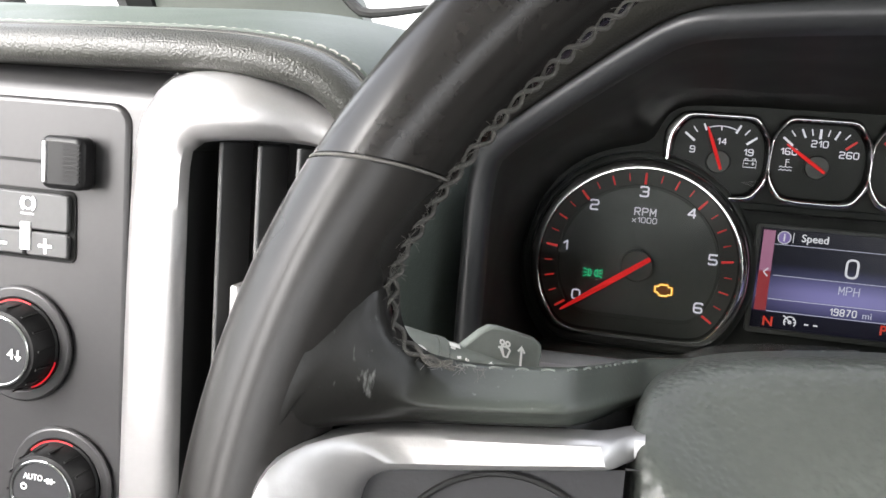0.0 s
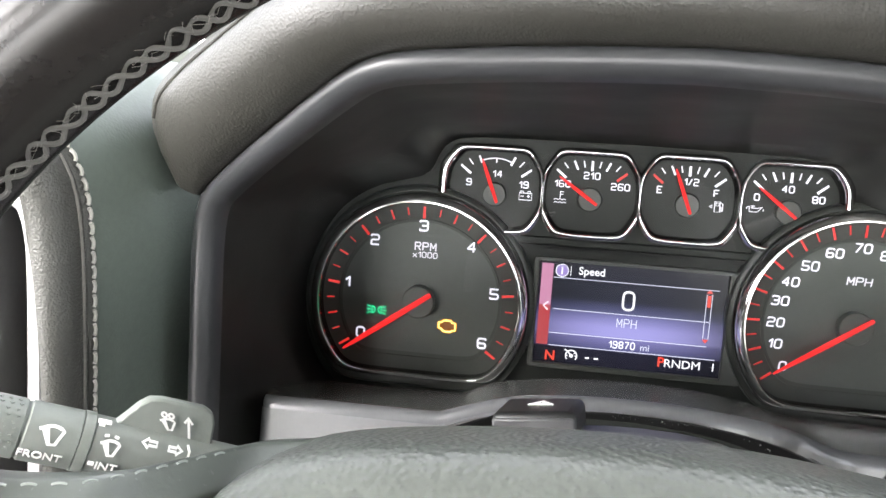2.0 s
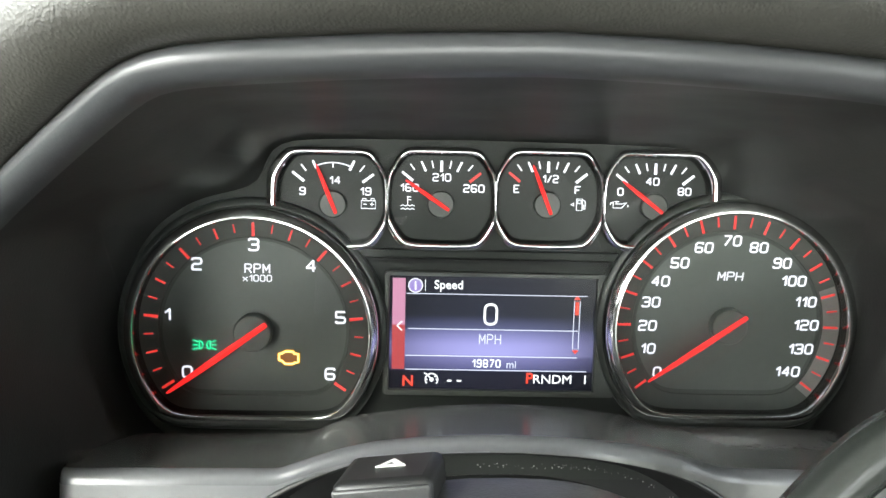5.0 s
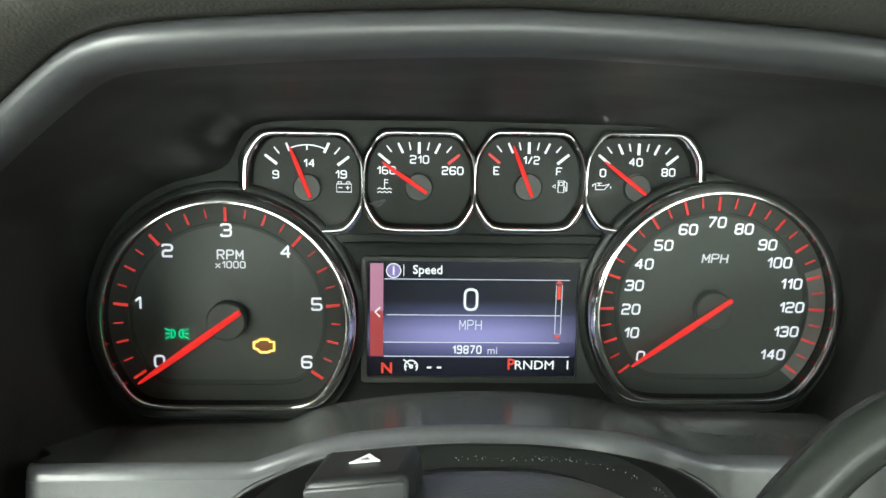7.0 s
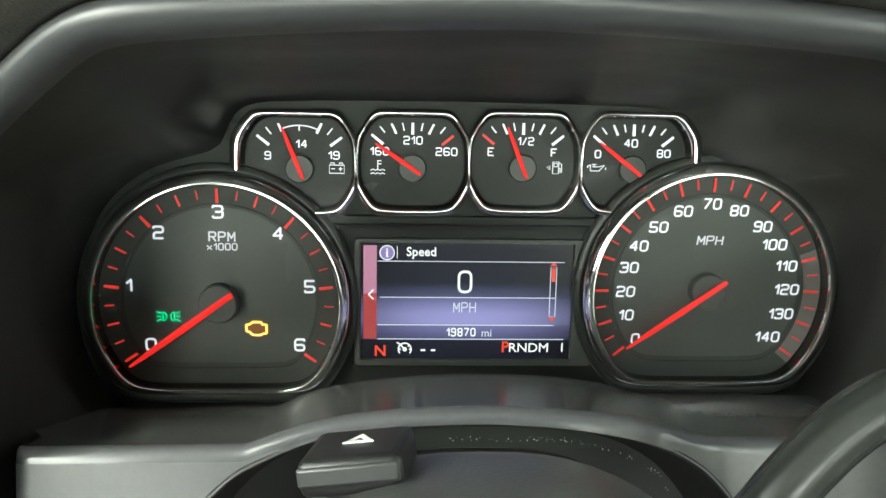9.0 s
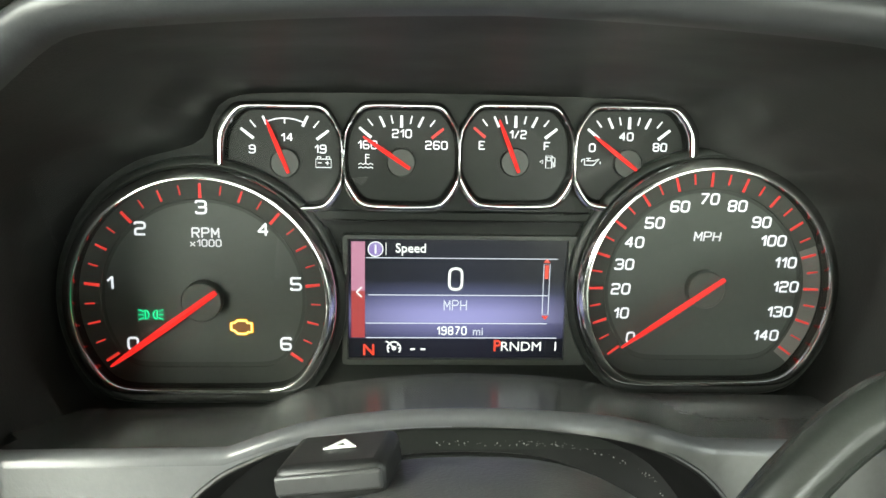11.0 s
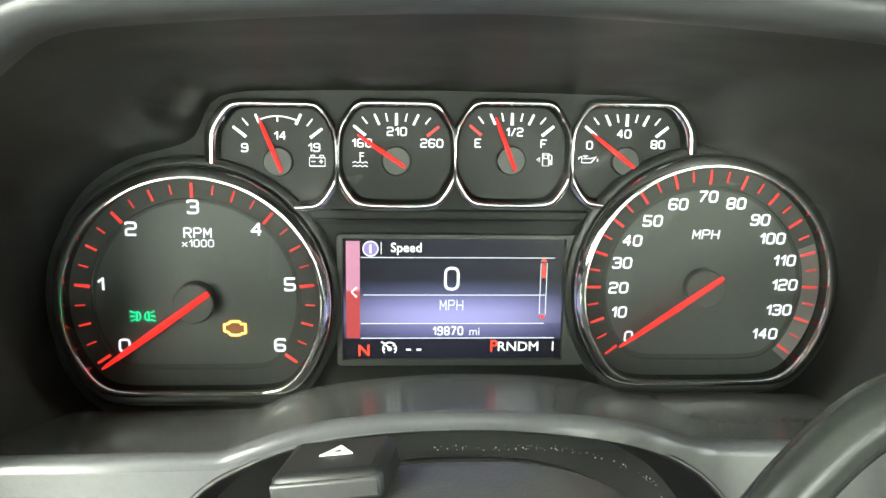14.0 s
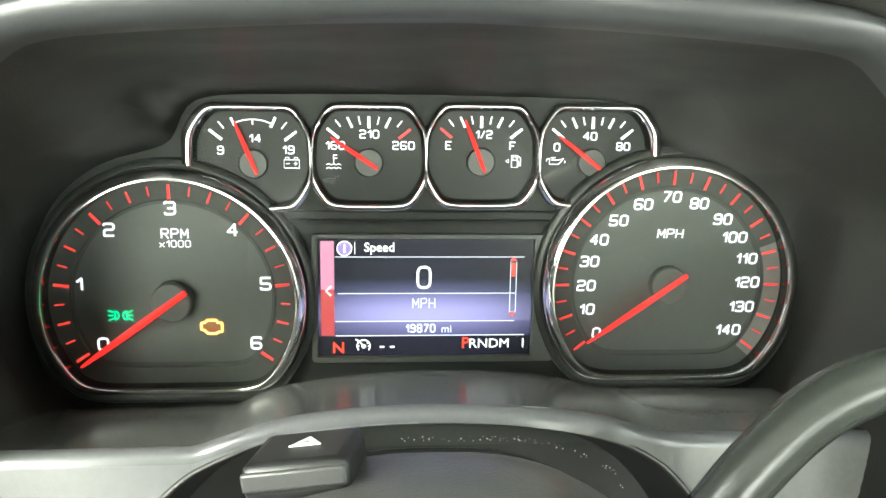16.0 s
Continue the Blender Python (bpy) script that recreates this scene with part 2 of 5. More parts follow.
def screen_mat(x_left, x_right, z_bottom, z_top):
    """The display: black with a violet-blue band that glows between the unit and the odometer."""
    m, nt, bsdf = base_mat("display_glass")
    n, l = nt.nodes, nt.links
    co, sep = n.new("ShaderNodeTexCoord"), n.new("ShaderNodeSeparateXYZ")
    l.new(co.outputs["Object"], sep.inputs[0])
    mr = n.new("ShaderNodeMapRange")
    mr.inputs[1].default_value, mr.inputs[2].default_value = z_bottom, z_top
    l.new(sep.outputs["Z"], mr.inputs[0])
    ramp = n.new("ShaderNodeValToRGB")
    e = ramp.color_ramp.elements
    e[0].position, e[0].color = 0.0, (0.006, 0.006, 0.012, 1)
    e[1].position, e[1].color = 1.0, (0.012, 0.012, 0.018, 1)
    for p, c in ((0.16, (0.008, 0.008, 0.016)), (0.175, (0.055, 0.055, 0.13)), (0.29, (0.12, 0.115, 0.26)), (0.31, (0.21, 0.20, 0.42)), (0.40, (0.20, 0.19, 0.41)), (0.52, (0.10, 0.10, 0.22)), (0.545, (0.055, 0.058, 0.12)), (0.66, (0.014, 0.015, 0.024))):
        k = e.new(p)
        k.color = (*c, 1)
    l.new(mr.outputs[0], ramp.inputs[0])
    mx = n.new("ShaderNodeMapRange")
    mx.inputs[1].default_value, mx.inputs[2].default_value, mx.inputs[3].default_value, mx.inputs[4].default_value = x_left, x_right, -1.0, 1.0
    l.new(sep.outputs["X"], mx.inputs[0])
    power, fall = n.new("ShaderNodeMath"), n.new("ShaderNodeMapRange")
    power.operation, power.inputs[1].default_value = "POWER", 2.0
    side = n.new("ShaderNodeMath")
    side.operation = "ABSOLUTE"
    l.new(mx.outputs[0], side.inputs[0])
    l.new(side.outputs[0], power.inputs[0])
    fall.inputs[3].default_value, fall.inputs[4].default_value = 1.0, 0.30
    l.new(power.outputs[0], fall.inputs[0])
    dim = n.new("ShaderNodeVectorMath")
    dim.operation = "SCALE"
    l.new(ramp.outputs[0], dim.inputs[0])
    l.new(fall.outputs[0], dim.inputs["Scale"])
    l.new(dim.outputs[0], bsdf.inputs["Emission Color"])
    bsdf.inputs["Emission Strength"].default_value = 1.45 * GLOW
    bsdf.inputs["Base Color"].default_value = (0.01, 0.01, 0.012, 1)
    bsdf.inputs["Specular IOR Level"].default_value = 0.15
    bsdf.inputs["Roughness"].default_value = 0.25
    return m


# ---- mesh helpers ----
def thing(name, at=(0, 0, 0), label="", category="", group="", kind=""):
    e = new(name)
    e.location = at
    e.empty_display_size = 0.01
    return tagged(e, label, category, group, kind)


def part(name, bm, material, parent=None, label="", smooth=True, bevel=0.0, segs=2, angle=40):
    """Links a bmesh, in world coordinates, as one mesh object under its thing or part."""
    bmesh.ops.recalc_face_normals(bm, faces=bm.faces)
    me = bpy.data.meshes.new(name)
    bm.to_mesh(me)
    bm.free()
    me.materials.append(material)
    ob = new(name, me)
    if parent is not None:
        ob.parent = parent
        ob.matrix_parent_inverse = Matrix.Translation(-world_at(parent))
    if smooth:
        for p in me.polygons:
            p.use_smooth = True
    if bevel:
        b = ob.modifiers.new("bevel", "BEVEL")
        b.width, b.segments, b.limit_method, b.angle_limit = bevel, segs, "ANGLE", radians(35)
        b.harden_normals = False
    if smooth:
        me.set_sharp_from_angle(angle=radians(angle))
    return tagged(ob, label)


def world_at(ob):
    """Where the coordinates of an object start: meshes keep to the world's own."""
    return Vector(ob.location) if ob.type == "EMPTY" else Vector((0, 0, 0))


def loft(rings, closed=True, caps=False):
    """A skin through rings of equally many points."""
    bm = bmesh.new()
    vs = [[bm.verts.new(p) for p in ring] for ring in rings]
    k = len(rings[0])
    for a, b in zip(vs, vs[1:]):
        for i in range(k if closed else k - 1):
            j = (i + 1) % k
            bm.faces.new((a[i], a[j], b[j], b[i]))
    if caps:
        bm.faces.new(vs[0])
        bm.faces.new(vs[-1])
    return bm


def prism(outline, y0, y1):
    """An outline in x and z, drawn out from y0 to y1."""
    return loft([[(x, y0, z) for x, z in outline], [(x, y1, z) for x, z in outline]], True, True)


def ring_xz(outer, inner, y0, y1):
    """A flat collar between two outlines of equally many points."""
    rows = [[(x, y1, z) for x, z in outer], [(x, y0, z) for x, z in outer], [(x, y0, z) for x, z in inner], [(x, y1, z) for x, z in inner]]
    bm = loft(rows + rows[:1], True)
    bmesh.ops.remove_doubles(bm, verts=bm.verts, dist=1e-6)
    return bm


def box(x0, x1, y0, y1, z0, z1):
    return prism([(x0, z0), (x1, z0), (x1, z1), (x0, z1)], y0, y1)


def smooth_line(points, times=2, closed=False):
    """Corner cutting."""
    pts = [Vector(p) for p in points]
    for _ in range(times):
        out = []
        n = len(pts)
        for i in range(n if closed else n - 1):
            a, b = pts[i], pts[(i + 1) % n]
            out += [a * 0.75 + b * 0.25, a * 0.25 + b * 0.75]
        pts = out if closed else [pts[0]] + out + [pts[-1]]
    return pts


def resample(points, n, closed=False):
    pts = [Vector(p) for p in points]
    if closed:
        pts = pts + [pts[0]]
    d = [0.0]
    for a, b in zip(pts, pts[1:]):
        d.append(d[-1] + (b - a).length)
    out, k = [], 0
    for i in range(n):
        s = d[-1] * i / (n if closed else n - 1)
        while k < len(d) - 2 and d[k + 1] < s:
            k += 1
        f = (s - d[k]) / max(d[k + 1] - d[k], 1e-9)
        out.append(pts[k].lerp(pts[k + 1], min(max(f, 0), 1)))
    return out


def sweep(points, radius, sides=12, closed=False, squash=(1, 1), up=(0, 0, 1), caps=True):
    """A tube along a line; radius is a number or a function of 0..1; squash scales it along the side and the up direction."""
    pts = [Vector(p) for p in points]
    n, rings = len(pts), []
    for i, p in enumerate(pts):
        a, b = pts[(i - 1) % n] if closed or i else p, pts[(i + 1) % n] if closed or i < n - 1 else p
        t = (b - a).normalized()
        side = t.cross(Vector(up)).normalized()
        nor = side.cross(t)
        r = radius(i / (n - 1)) if callable(radius) else radius
        rings.append([p + side * (r * squash[0] * math.cos(q)) + nor * (r * squash[1] * math.sin(q)) for q in (2 * math.pi * k / sides for k in range(sides))])
    if closed:
        rings.append(rings[0])
    bm = loft(rings, True, caps and not closed)
    if closed:
        bmesh.ops.remove_doubles(bm, verts=bm.verts, dist=1e-7)
    return bm


def polar(centre, radius, floor=None, n=96, power=18):
    """A circle in x and z, cut by a floor below its centre with rounded corners."""
    out = []
    for k in range(n):
        q = 2 * math.pi * k / n + math.pi / 2
        r = radius
        if floor is not None and math.sin(q) < -1e-3:
            c = (centre[1] - floor) / -math.sin(q)
            r = (radius ** -power + c ** -power) ** (-1 / power)
        out.append((centre[0] + r * math.cos(q), centre[1] + r * math.sin(q)))
    return out


def rounded(x0, x1, z0, z1, r, seg=5):
    out = []
    for cx, cz, a in ((x1 - r, z1 - r, 0), (x0 + r, z1 - r, 90), (x0 + r, z0 + r, 180), (x1 - r, z0 + r, 270)):
        for k in range(seg + 1):
            q = radians(a + 90 * k / seg)
            out.append((cx + r * math.cos(q), cz + r * math.sin(q)))
    return out


def text_bm(s, size, wide=1.0, slant=0.0, bold=0.0, depth=0.0002):
    """Letters as a mesh in x and z about their middle, of that cap height."""
    cu = bpy.data.curves.new("letters", "FONT")
    cu.body, cu.size, cu.align_x, cu.align_y = s, size / 0.72, "CENTER", "CENTER"
    cu.offset, cu.extrude, cu.resolution_u = bold * size, depth, 3
    tmp = bpy.data.objects.new("letters", cu)
    scene.collection.objects.link(tmp)
    bpy.context.view_layer.update()
    me = bpy.data.meshes.new_from_object(tmp.evaluated_get(bpy.context.evaluated_depsgraph_get()))
    bm = bmesh.new()
    bm.from_mesh(me)
    bpy.data.objects.remove(tmp)
    bpy.data.curves.remove(cu)
    bpy.data.meshes.remove(me)
    xs, ys = [v.co.x for v in bm.verts], [v.co.y for v in bm.verts]
    mx, my = (min(xs) + max(xs)) / 2, (min(ys) + max(ys)) / 2
    for v in bm.verts:
        x, y, z = v.co
        v.co = ((x - mx) * wide + slant * (y - my), -z, y - my)
    return bm


def moved(bm, m):
    bmesh.ops.transform(bm, matrix=m, verts=bm.verts)
    return bm


def merge(*bms):
    out = bmesh.new()
    for b in bms:
        me = bpy.data.meshes.new("tmp")
        b.to_mesh(me)
        b.free()
        out.from_mesh(me)
        bpy.data.meshes.remove(me)
    return out


def letters(name, s, size, x, y, z, material, parent, wide=1.0, slant=0.0, bold=0.0, label=""):
    return part(name, moved(text_bm(s, size, wide, slant, bold), Matrix.Translation((x, y, z))), material, parent, label, smooth=False)


# figures of the dials: wide strokes with rounded corners, drawn on a grid 4 wide and 6 high
GLYPHS = {"0": "00 40 46 06 00", "1": "04 26 20", "2": "05 06 46 43 03 00! 40", "3": "05 06 46 43 13;43 40 00 01", "4": "30 36 02 42", "5": "46 06! 03! 43 40 00 01", "6": "45 46 06 00 40 43 03", "7": "06 46 10", "8": "00 40 43 03 00;03 43 46 06 03", "9": "01 00 40 46 06 03 43", "R": "00 06! 46 43 03!;23 40", "P": "00 06! 46 43 03!", "M": "00 06 22 46 40", "H": "00 06;40 46;03 43", "E": "46 06 00 40;03 33", "F": "46 06 00;03 33", "x": "00 44;04 40", "/": "00 36"}


def rounded_path(pts, r, closed, sharp=()):
    """Turns the corners of a path into short arcs, but for the sharp ones."""
    pts = [Vector((a, 0, b)) for a, b in pts]
    n, out = len(pts), []
    for i, p in enumerate(pts):
        if not closed and i in (0, n - 1):
            out.append(p)
            continue
        a, b = pts[(i - 1) % n], pts[(i + 1) % n]
        cut = min(r * 0.2 if i in sharp else r, (a - p).length * 0.49, (b - p).length * 0.49)
        q0, q1 = p + (a - p).normalized() * cut, p + (b - p).normalized() * cut
        for k in range(5):
            f = k / 4
            out.append(q0 * (1 - f) ** 2 + p * (2 * f * (1 - f)) + q1 * f * f)
    return [(p.x, p.z) for p in out]


def drawn(s, size, width, wide=1.0, slant=0.0):
    """Figures of that height, strokes of that width, as a mesh about their middle."""
    unit, x, bms = (size - width) / 6, 0.0, []
    for ch in s:
        for path in GLYPHS[ch].split(";"):
            pts = [(int(q[0]), int(q[1])) for q in path.split()]
            sharp = [i for i, q in enumerate(path.split()) if q.endswith("!")]
            closed = pts[0] == pts[-1]
            pts = [(x + a * unit * wide, b * unit) for a, b in (pts[:-1] if closed else pts)]
            soft = 0.35 if ch in "147MHEFx/" else 1.7
            bms.append(stroke(rounded_path(pts, soft * unit, closed, sharp), width, 0.0, closed=closed))
        x += (2 if ch == "1" else 3 if ch == "/" else 4) * unit * wide + width + 0.9 * unit
    bm = merge(*bms)
    xs = [v.co.x for v in bm.verts]
    mid = (min(xs) + max(xs)) / 2
    for v in bm.verts:
        v.co.x += -mid + slant * (v.co.z - 3 * unit)
        v.co.z -= 3 * unit
    return bm


def figure(name, s, size, x, y, z, material, parent, width=0.00085, wide=1.0, slant=0.0):
    return part(name, moved(drawn(s, size, width, wide, slant), Matrix.Translation((x, y, z))), material, parent, smooth=False)


def stroke(points, width, y, depth=0.0003, closed=False):
    """A flat line of that width along points in x and z, facing the driver."""
    pts = [Vector((p[0], 0, p[1])) for p in points]
    n, rows = len(pts), []
    for i, p in enumerate(pts):
        a, b = (pts[(i - 1) % n], pts[(i + 1) % n]) if closed else (pts[max(i - 1, 0)], pts[min(i + 1, n - 1)])
        t = (b - a).normalized()
        s = Vector((-t.z, 0, t.x)) * width / 2
        rows.append([(p.x + s.x, y, p.z + s.z), (p.x - s.x, y, p.z - s.z), (p.x - s.x, y + depth, p.z - s.z), (p.x + s.x, y + depth, p.z + s.z)])
    return loft(rows + rows[:1] if closed else rows, True, not closed)

# ---- the cab shell ----
ground = part("ground", box(-60, 60, -60, 60, -0.62, -0.6), M_GROUND, smooth=False)
tagged(ground, "pale concrete ground around the parked truck", "ground", kind="structure")
floor = part("floor", box(-0.68, 1.25, -1.7, 0.75, 0.28, 0.33), M_CARPET, smooth=False)
tagged(floor, "dark carpeted cab floor", "floor", kind="structure")
ceiling = part("ceiling", box(-0.66, 1.23, -1.7, -0.02, 1.66, 1.70), M_HEADLINER, smooth=False)
tagged(ceiling, "pale grey cloth headliner", "ceiling", kind="structure")


def wall_with_window(name, x0, x1, y0, y1, label):
    """A cab side: door trim below, a window opening above, a rail at the roof."""
    w = part(name, merge(box(x0, x1, y0, y1, 0.30, 1.00), box(x0, x1, y0, y1, 1.60, 1.66), box(x0, x1, y0, y0 + 0.10, 1.00, 1.60), box(x0, x1, -0.82, -0.72, 1.00, 1.60)), M_DOOR, smooth=False)
    return tagged(w, label, "wall", kind="structure")


wall_with_window("wall_left", -0.62, -0.56, -1.7, 0.55, "dark trimmed driver door with a tall window opening")
wall_with_window("wall_right", 1.19, 1.25, -1.7, 0.55, "dark trimmed passenger door with a tall window opening")
wall_back = part("wall_back", merge(box(-0.68, 1.25, -1.76, -1.70, 0.30, 0.98), box(-0.68, 1.25, -1.76, -1.70, 1.52, 1.70), box(-0.68, -0.46, -1.76, -1.70, 0.98, 1.52), box(1.03, 1.25, -1.76, -1.70, 0.98, 1.52)), M_DOOR, smooth=False)
tagged(wall_back, "dark rear cab wall with a wide window opening", "wall", kind="structure")
wall_front = part("wall_front", box(-0.68, 1.25, 0.78, 0.84, 0.30, 0.92), M_DOOR, smooth=False)
tagged(wall_front, "dark bulkhead below the windscreen", "wall", kind="structure")

# windscreen pillar on the driver's side: pale trim, a dark seal towards the side window
SEAL_L = resample([(-0.522, 0.165, 1.085), (-0.5255, 0.150, 1.134), (-0.5345, 0.125, 1.1625), (-0.56, -0.02, 1.35), (-0.58, -0.24, 1.66)], 20)
SEAL_R = resample([(-0.4985, 0.165, 1.085), (-0.4997, 0.150, 1.135), (-0.4995, 0.125, 1.164), (-0.515, -0.02, 1.35), (-0.53, -0.24, 1.66)], 20)
a_pillar = thing("pillar", SEAL_L[0], "pale grey trimmed windscreen pillar with a dark door seal", "pillar", kind="structure")
part("seal", loft([[a, (a + b) / 2 + Vector((0, -0.012, 0)), b, b + Vector((0, 0.03, 0)), a + Vector((0, 0.03, 0))] for a, b in zip(SEAL_L, SEAL_R)], True, True), M_SEAL, a_pillar, "black rubber door seal")
GLASS = resample(smooth_line([(-0.42, 0.10, 1.28), (-0.3751, 0.2, 1.1827), (-0.3671, 0.2, 1.1718), (-0.3565, 0.2, 1.160), (-0.3472, 0.2, 1.1530), (-0.3223, 0.2, 1.1552), (-0.2942, 0.2, 1.1600), (-0.2665, 0.2, 1.164)], 1), 30)
TRIM_B = resample([(-0.335, 0.235, 1.10), (-0.352, 0.215, 1.155), (-0.362, 0.205, 1.175), (-0.374, 0.19, 1.190), (-0.42, 0.04, 1.35), (-0.48, -0.20, 1.66)], 20)
part("trim", loft([[a + Vector((0.001, 0.004, 0)), a.lerp(b, 0.25) + Vector((0, -0.008, 0)), a.lerp(b, 0.6) + Vector((0, -0.006, 0)), b, b + Vector((0, 0.03, 0)), a + Vector((0.001, 0.03, 0))] for a, b in zip(SEAL_R, TRIM_B)], True, True), M_PILLAR, a_pillar, "pale grey pillar trim")
# black band that thins out along the foot of the windscreen
part("windscreen_band", sweep(GLASS, lambda f: 0.0085 - 0.0062 * f, 8, squash=(1.0, 1.0), up=(0, 1, 0)), M_SEAL, a_pillar, "black tapered band at the foot of the windscreen")
part("door_frame", sweep([(-0.538, 0.055, 1.09), (-0.5485, 0.05, 1.1175), (-0.565, 0.05, 1.1395), (-0.66, 0.02, 1.25), (-0.80, -0.1, 1.42)], 0.013, 10, up=(0, 1, 0)), M_SEAL, a_pillar, "black door window frame")

# ---- dashboard ----
MID = -0.008
dash = thing("dashboard", (MID, 0.1, 0.6), "black padded dashboard with stitched leather and an instrument hood", "dashboard")

# stitched roll: along the dash edge, over the vent and down beside it
PAD_LINE = smooth_line([(-0.66, -0.150, 1.0855), (-0.45, -0.160, 1.0865), (-0.37, -0.165, 1.0870), (-0.300, -0.168, 1.0885), (-0.262, -0.169, 1.0875), (-0.236, -0.168, 1.0825), (-0.2225, -0.164, 1.0690), (-0.2205, -0.158, 1.050), (-0.2205, -0.155, 1.0), (-0.2205, -0.154, 0.86)], 3)
PAD_LINE = resample(PAD_LINE, 110)


def pad_dirs(i):
    t = (PAD_LINE[min(i + 1, 109)] - PAD_LINE[max(i - 1, 0)]).normalized()
    return Vector((-t.z, 0, t.x)).normalized()


rows, SEAM_LINE = [], []
for i, p in enumerate(PAD_LINE):
    u, o = pad_dirs(i), Vector((0, -1, 0))
    prof = [(-0.006, 0.0086), (-0.0042, 0.0080), (-0.0036, 0.0068), (-0.0020, 0.0071), (0.003, 0.0066), (0.008, 0.0047), (0.0112, 0.0012), (0.0118, -0.003), (0.010, -0.0068), (0.005, -0.0085), (-0.020, -0.0088)]
    rows.append([p + o * a + u * b for a, b in prof])
    SEAM_LINE.append(p + u * 0.0092 - o * (0.0068 - 0.0026 * max(0.0, u.x)))
part("upper_pad", loft(rows, False), M_PAD, dash, "grained charcoal leather roll with a stitched seam", angle=60)

# top of the dash: rises from the seam, then runs away to the windscreen; beside the hood it turns in behind the brow
rows = []
for i, p in enumerate(PAD_LINE):
    u, o = pad_dirs(i), Vector((0, -1, 0))
    down = max(0.0, min(1.0, u.x))
    row = [p + o * a + u * b for a, b in ((-0.0060, 0.0080), (-0.0062, 0.0096), (-0.012, 0.0112), (-0.030, 0.0160), (-0.055, 0.0215), (-0.085, 0.0270))]
    far = p + u * 0.0295 - o * 0.12
    row += [far, far + Vector((0, 0.16, 0.006 * (1 - down))), far + Vector((0, 0.36, 0.004 * (1 - down))), far + Vector((0, 0.66, -0.01))]
    rows.append(row)
part("top_panel", loft(rows, False), M_SIDE, dash, "grained dark dash top that turns down beside the hood")
part("top_panel", loft([[(x, y, z) for x in np.linspace(-0.14, 1.2, 12)] for y, z in ((0.02, 1.116), (0.06, 1.119), (0.2, 1.125), (0.5, 1.118), (0.74, 1.10))], False), M_SIDE, dash)


def stitches(name, line, length, gap, radius, material, parent, lift=(0, 0, 0), label="", limit=300):
    """A row of separate thread stitches along a line, each one an object on the same kind of mesh."""
    pts = resample(line, 400)
    total = sum((b - a).length for a, b in zip(pts, pts[1:]))
    n = min(limit, int(total / (length + gap)))
    mesh = None
    for k in range(n):
        f = (k + 0.5) / n * 399
        i = min(int(f), 398)
        p, t = pts[i].lerp(pts[i + 1], f - i), (pts[i + 1] - pts[i]).normalized()
        if mesh is None:
            bm = sweep([(-length / 2, 0, -0.2 * radius), (-length * 0.32, 0, radius * 0.6), (0, 0, radius), (length * 0.32, 0, radius * 0.6), (length / 2, 0, -0.2 * radius)], radius, 6)
            first = part("stitch", bm, material, parent, label)
            mesh = first.data
            ob = first
        else:
            ob = new("stitch", mesh)
            ob.parent = parent
        ob.matrix_parent_inverse = Matrix.Identity(4)
        q = t.to_track_quat("X", "Z").to_matrix().to_4x4()
        ob.matrix_basis = Matrix.Translation(-world_at(parent)) @ Matrix.Translation(p + Vector(lift)) @ q
    return n


# filler added to close the slit under the roll, its shade put into the colour
part("pad_backing", box(-0.66, -0.224, -0.1575, -0.10, 1.055, 1.0835), M_GAP, dash, "added near-black filler that stands for the shade below the leather roll", smooth=False)
part("welt", sweep([p - u_dir * 0.0024 + Vector((0, -0.0030, 0)) for p, u_dir in zip(SEAM_LINE, [pad_dirs(i) for i in range(110)])], 0.0009, 8), M_THREAD_MID, dash, "narrow raised welt beside the seam")
turn = next(i for i in range(110) if pad_dirs(i).x > 0.75)
stitches("stitch", SEAM_LINE[18:turn], 0.0036, 0.0015, 0.00038, M_THREAD_PALE, dash, label="pale thread stitch")
stitches("stitch", SEAM_LINE[turn:], 0.0042, 0.0012, 0.00075, M_THREAD_PALE, dash, label="pale thread stitch")

# hood: padded brow over the cluster, satin frame, dark liner
FRAME = smooth_line([(-0.1865, -0.1175, 0.90), (-0.1865, -0.1175, 1.0), (-0.1865, -0.1180, 1.052), (-0.176, -0.124, 1.064), (-0.122, -0.158, 1.1015), (-0.107, -0.166, 1.1082), (-0.085, -0.169, 1.1105), (-0.045, -0.171, 1.1130), (MID, -0.172, 1.1140)], 2)
FRAME = FRAME + [Vector((2 * MID - p.x, p.y, p.z)) for p in reversed(FRAME[:-1])]
FRAME = resample(FRAME, 120)


def frame_dirs(i):
    t = (FRAME[min(i + 1, 119)] - FRAME[max(i - 1, 0)]).normalized()
    inward = Vector((MID, -0.06, 1.02)) - FRAME[i]
    inward = (inward - t * inward.dot(t)).normalized()
    flat = Vector((inward.x, 0, inward.z)).normalized()
    return t, flat


rows = []
for i, p in enumerate(FRAME):
    t, f = frame_dirs(i)
    back = Vector((0, 1, 0))
    rows.append([p + f * -0.0045 + back * 0.010, p + f * -0.0045 + back * 0.002, p + f * -0.0030 + back * -0.0008, p + f * -0.0005 + back * -0.0018, p + f * 0.0030 + back * -0.0006, p + f * 0.0052 + back * 0.0030, p + f * 0.0060 + back * 0.010])
part("hood_frame", loft(rows, False), M_FRAME, dash, "satin dark grey frame of the instrument hood", angle=60)

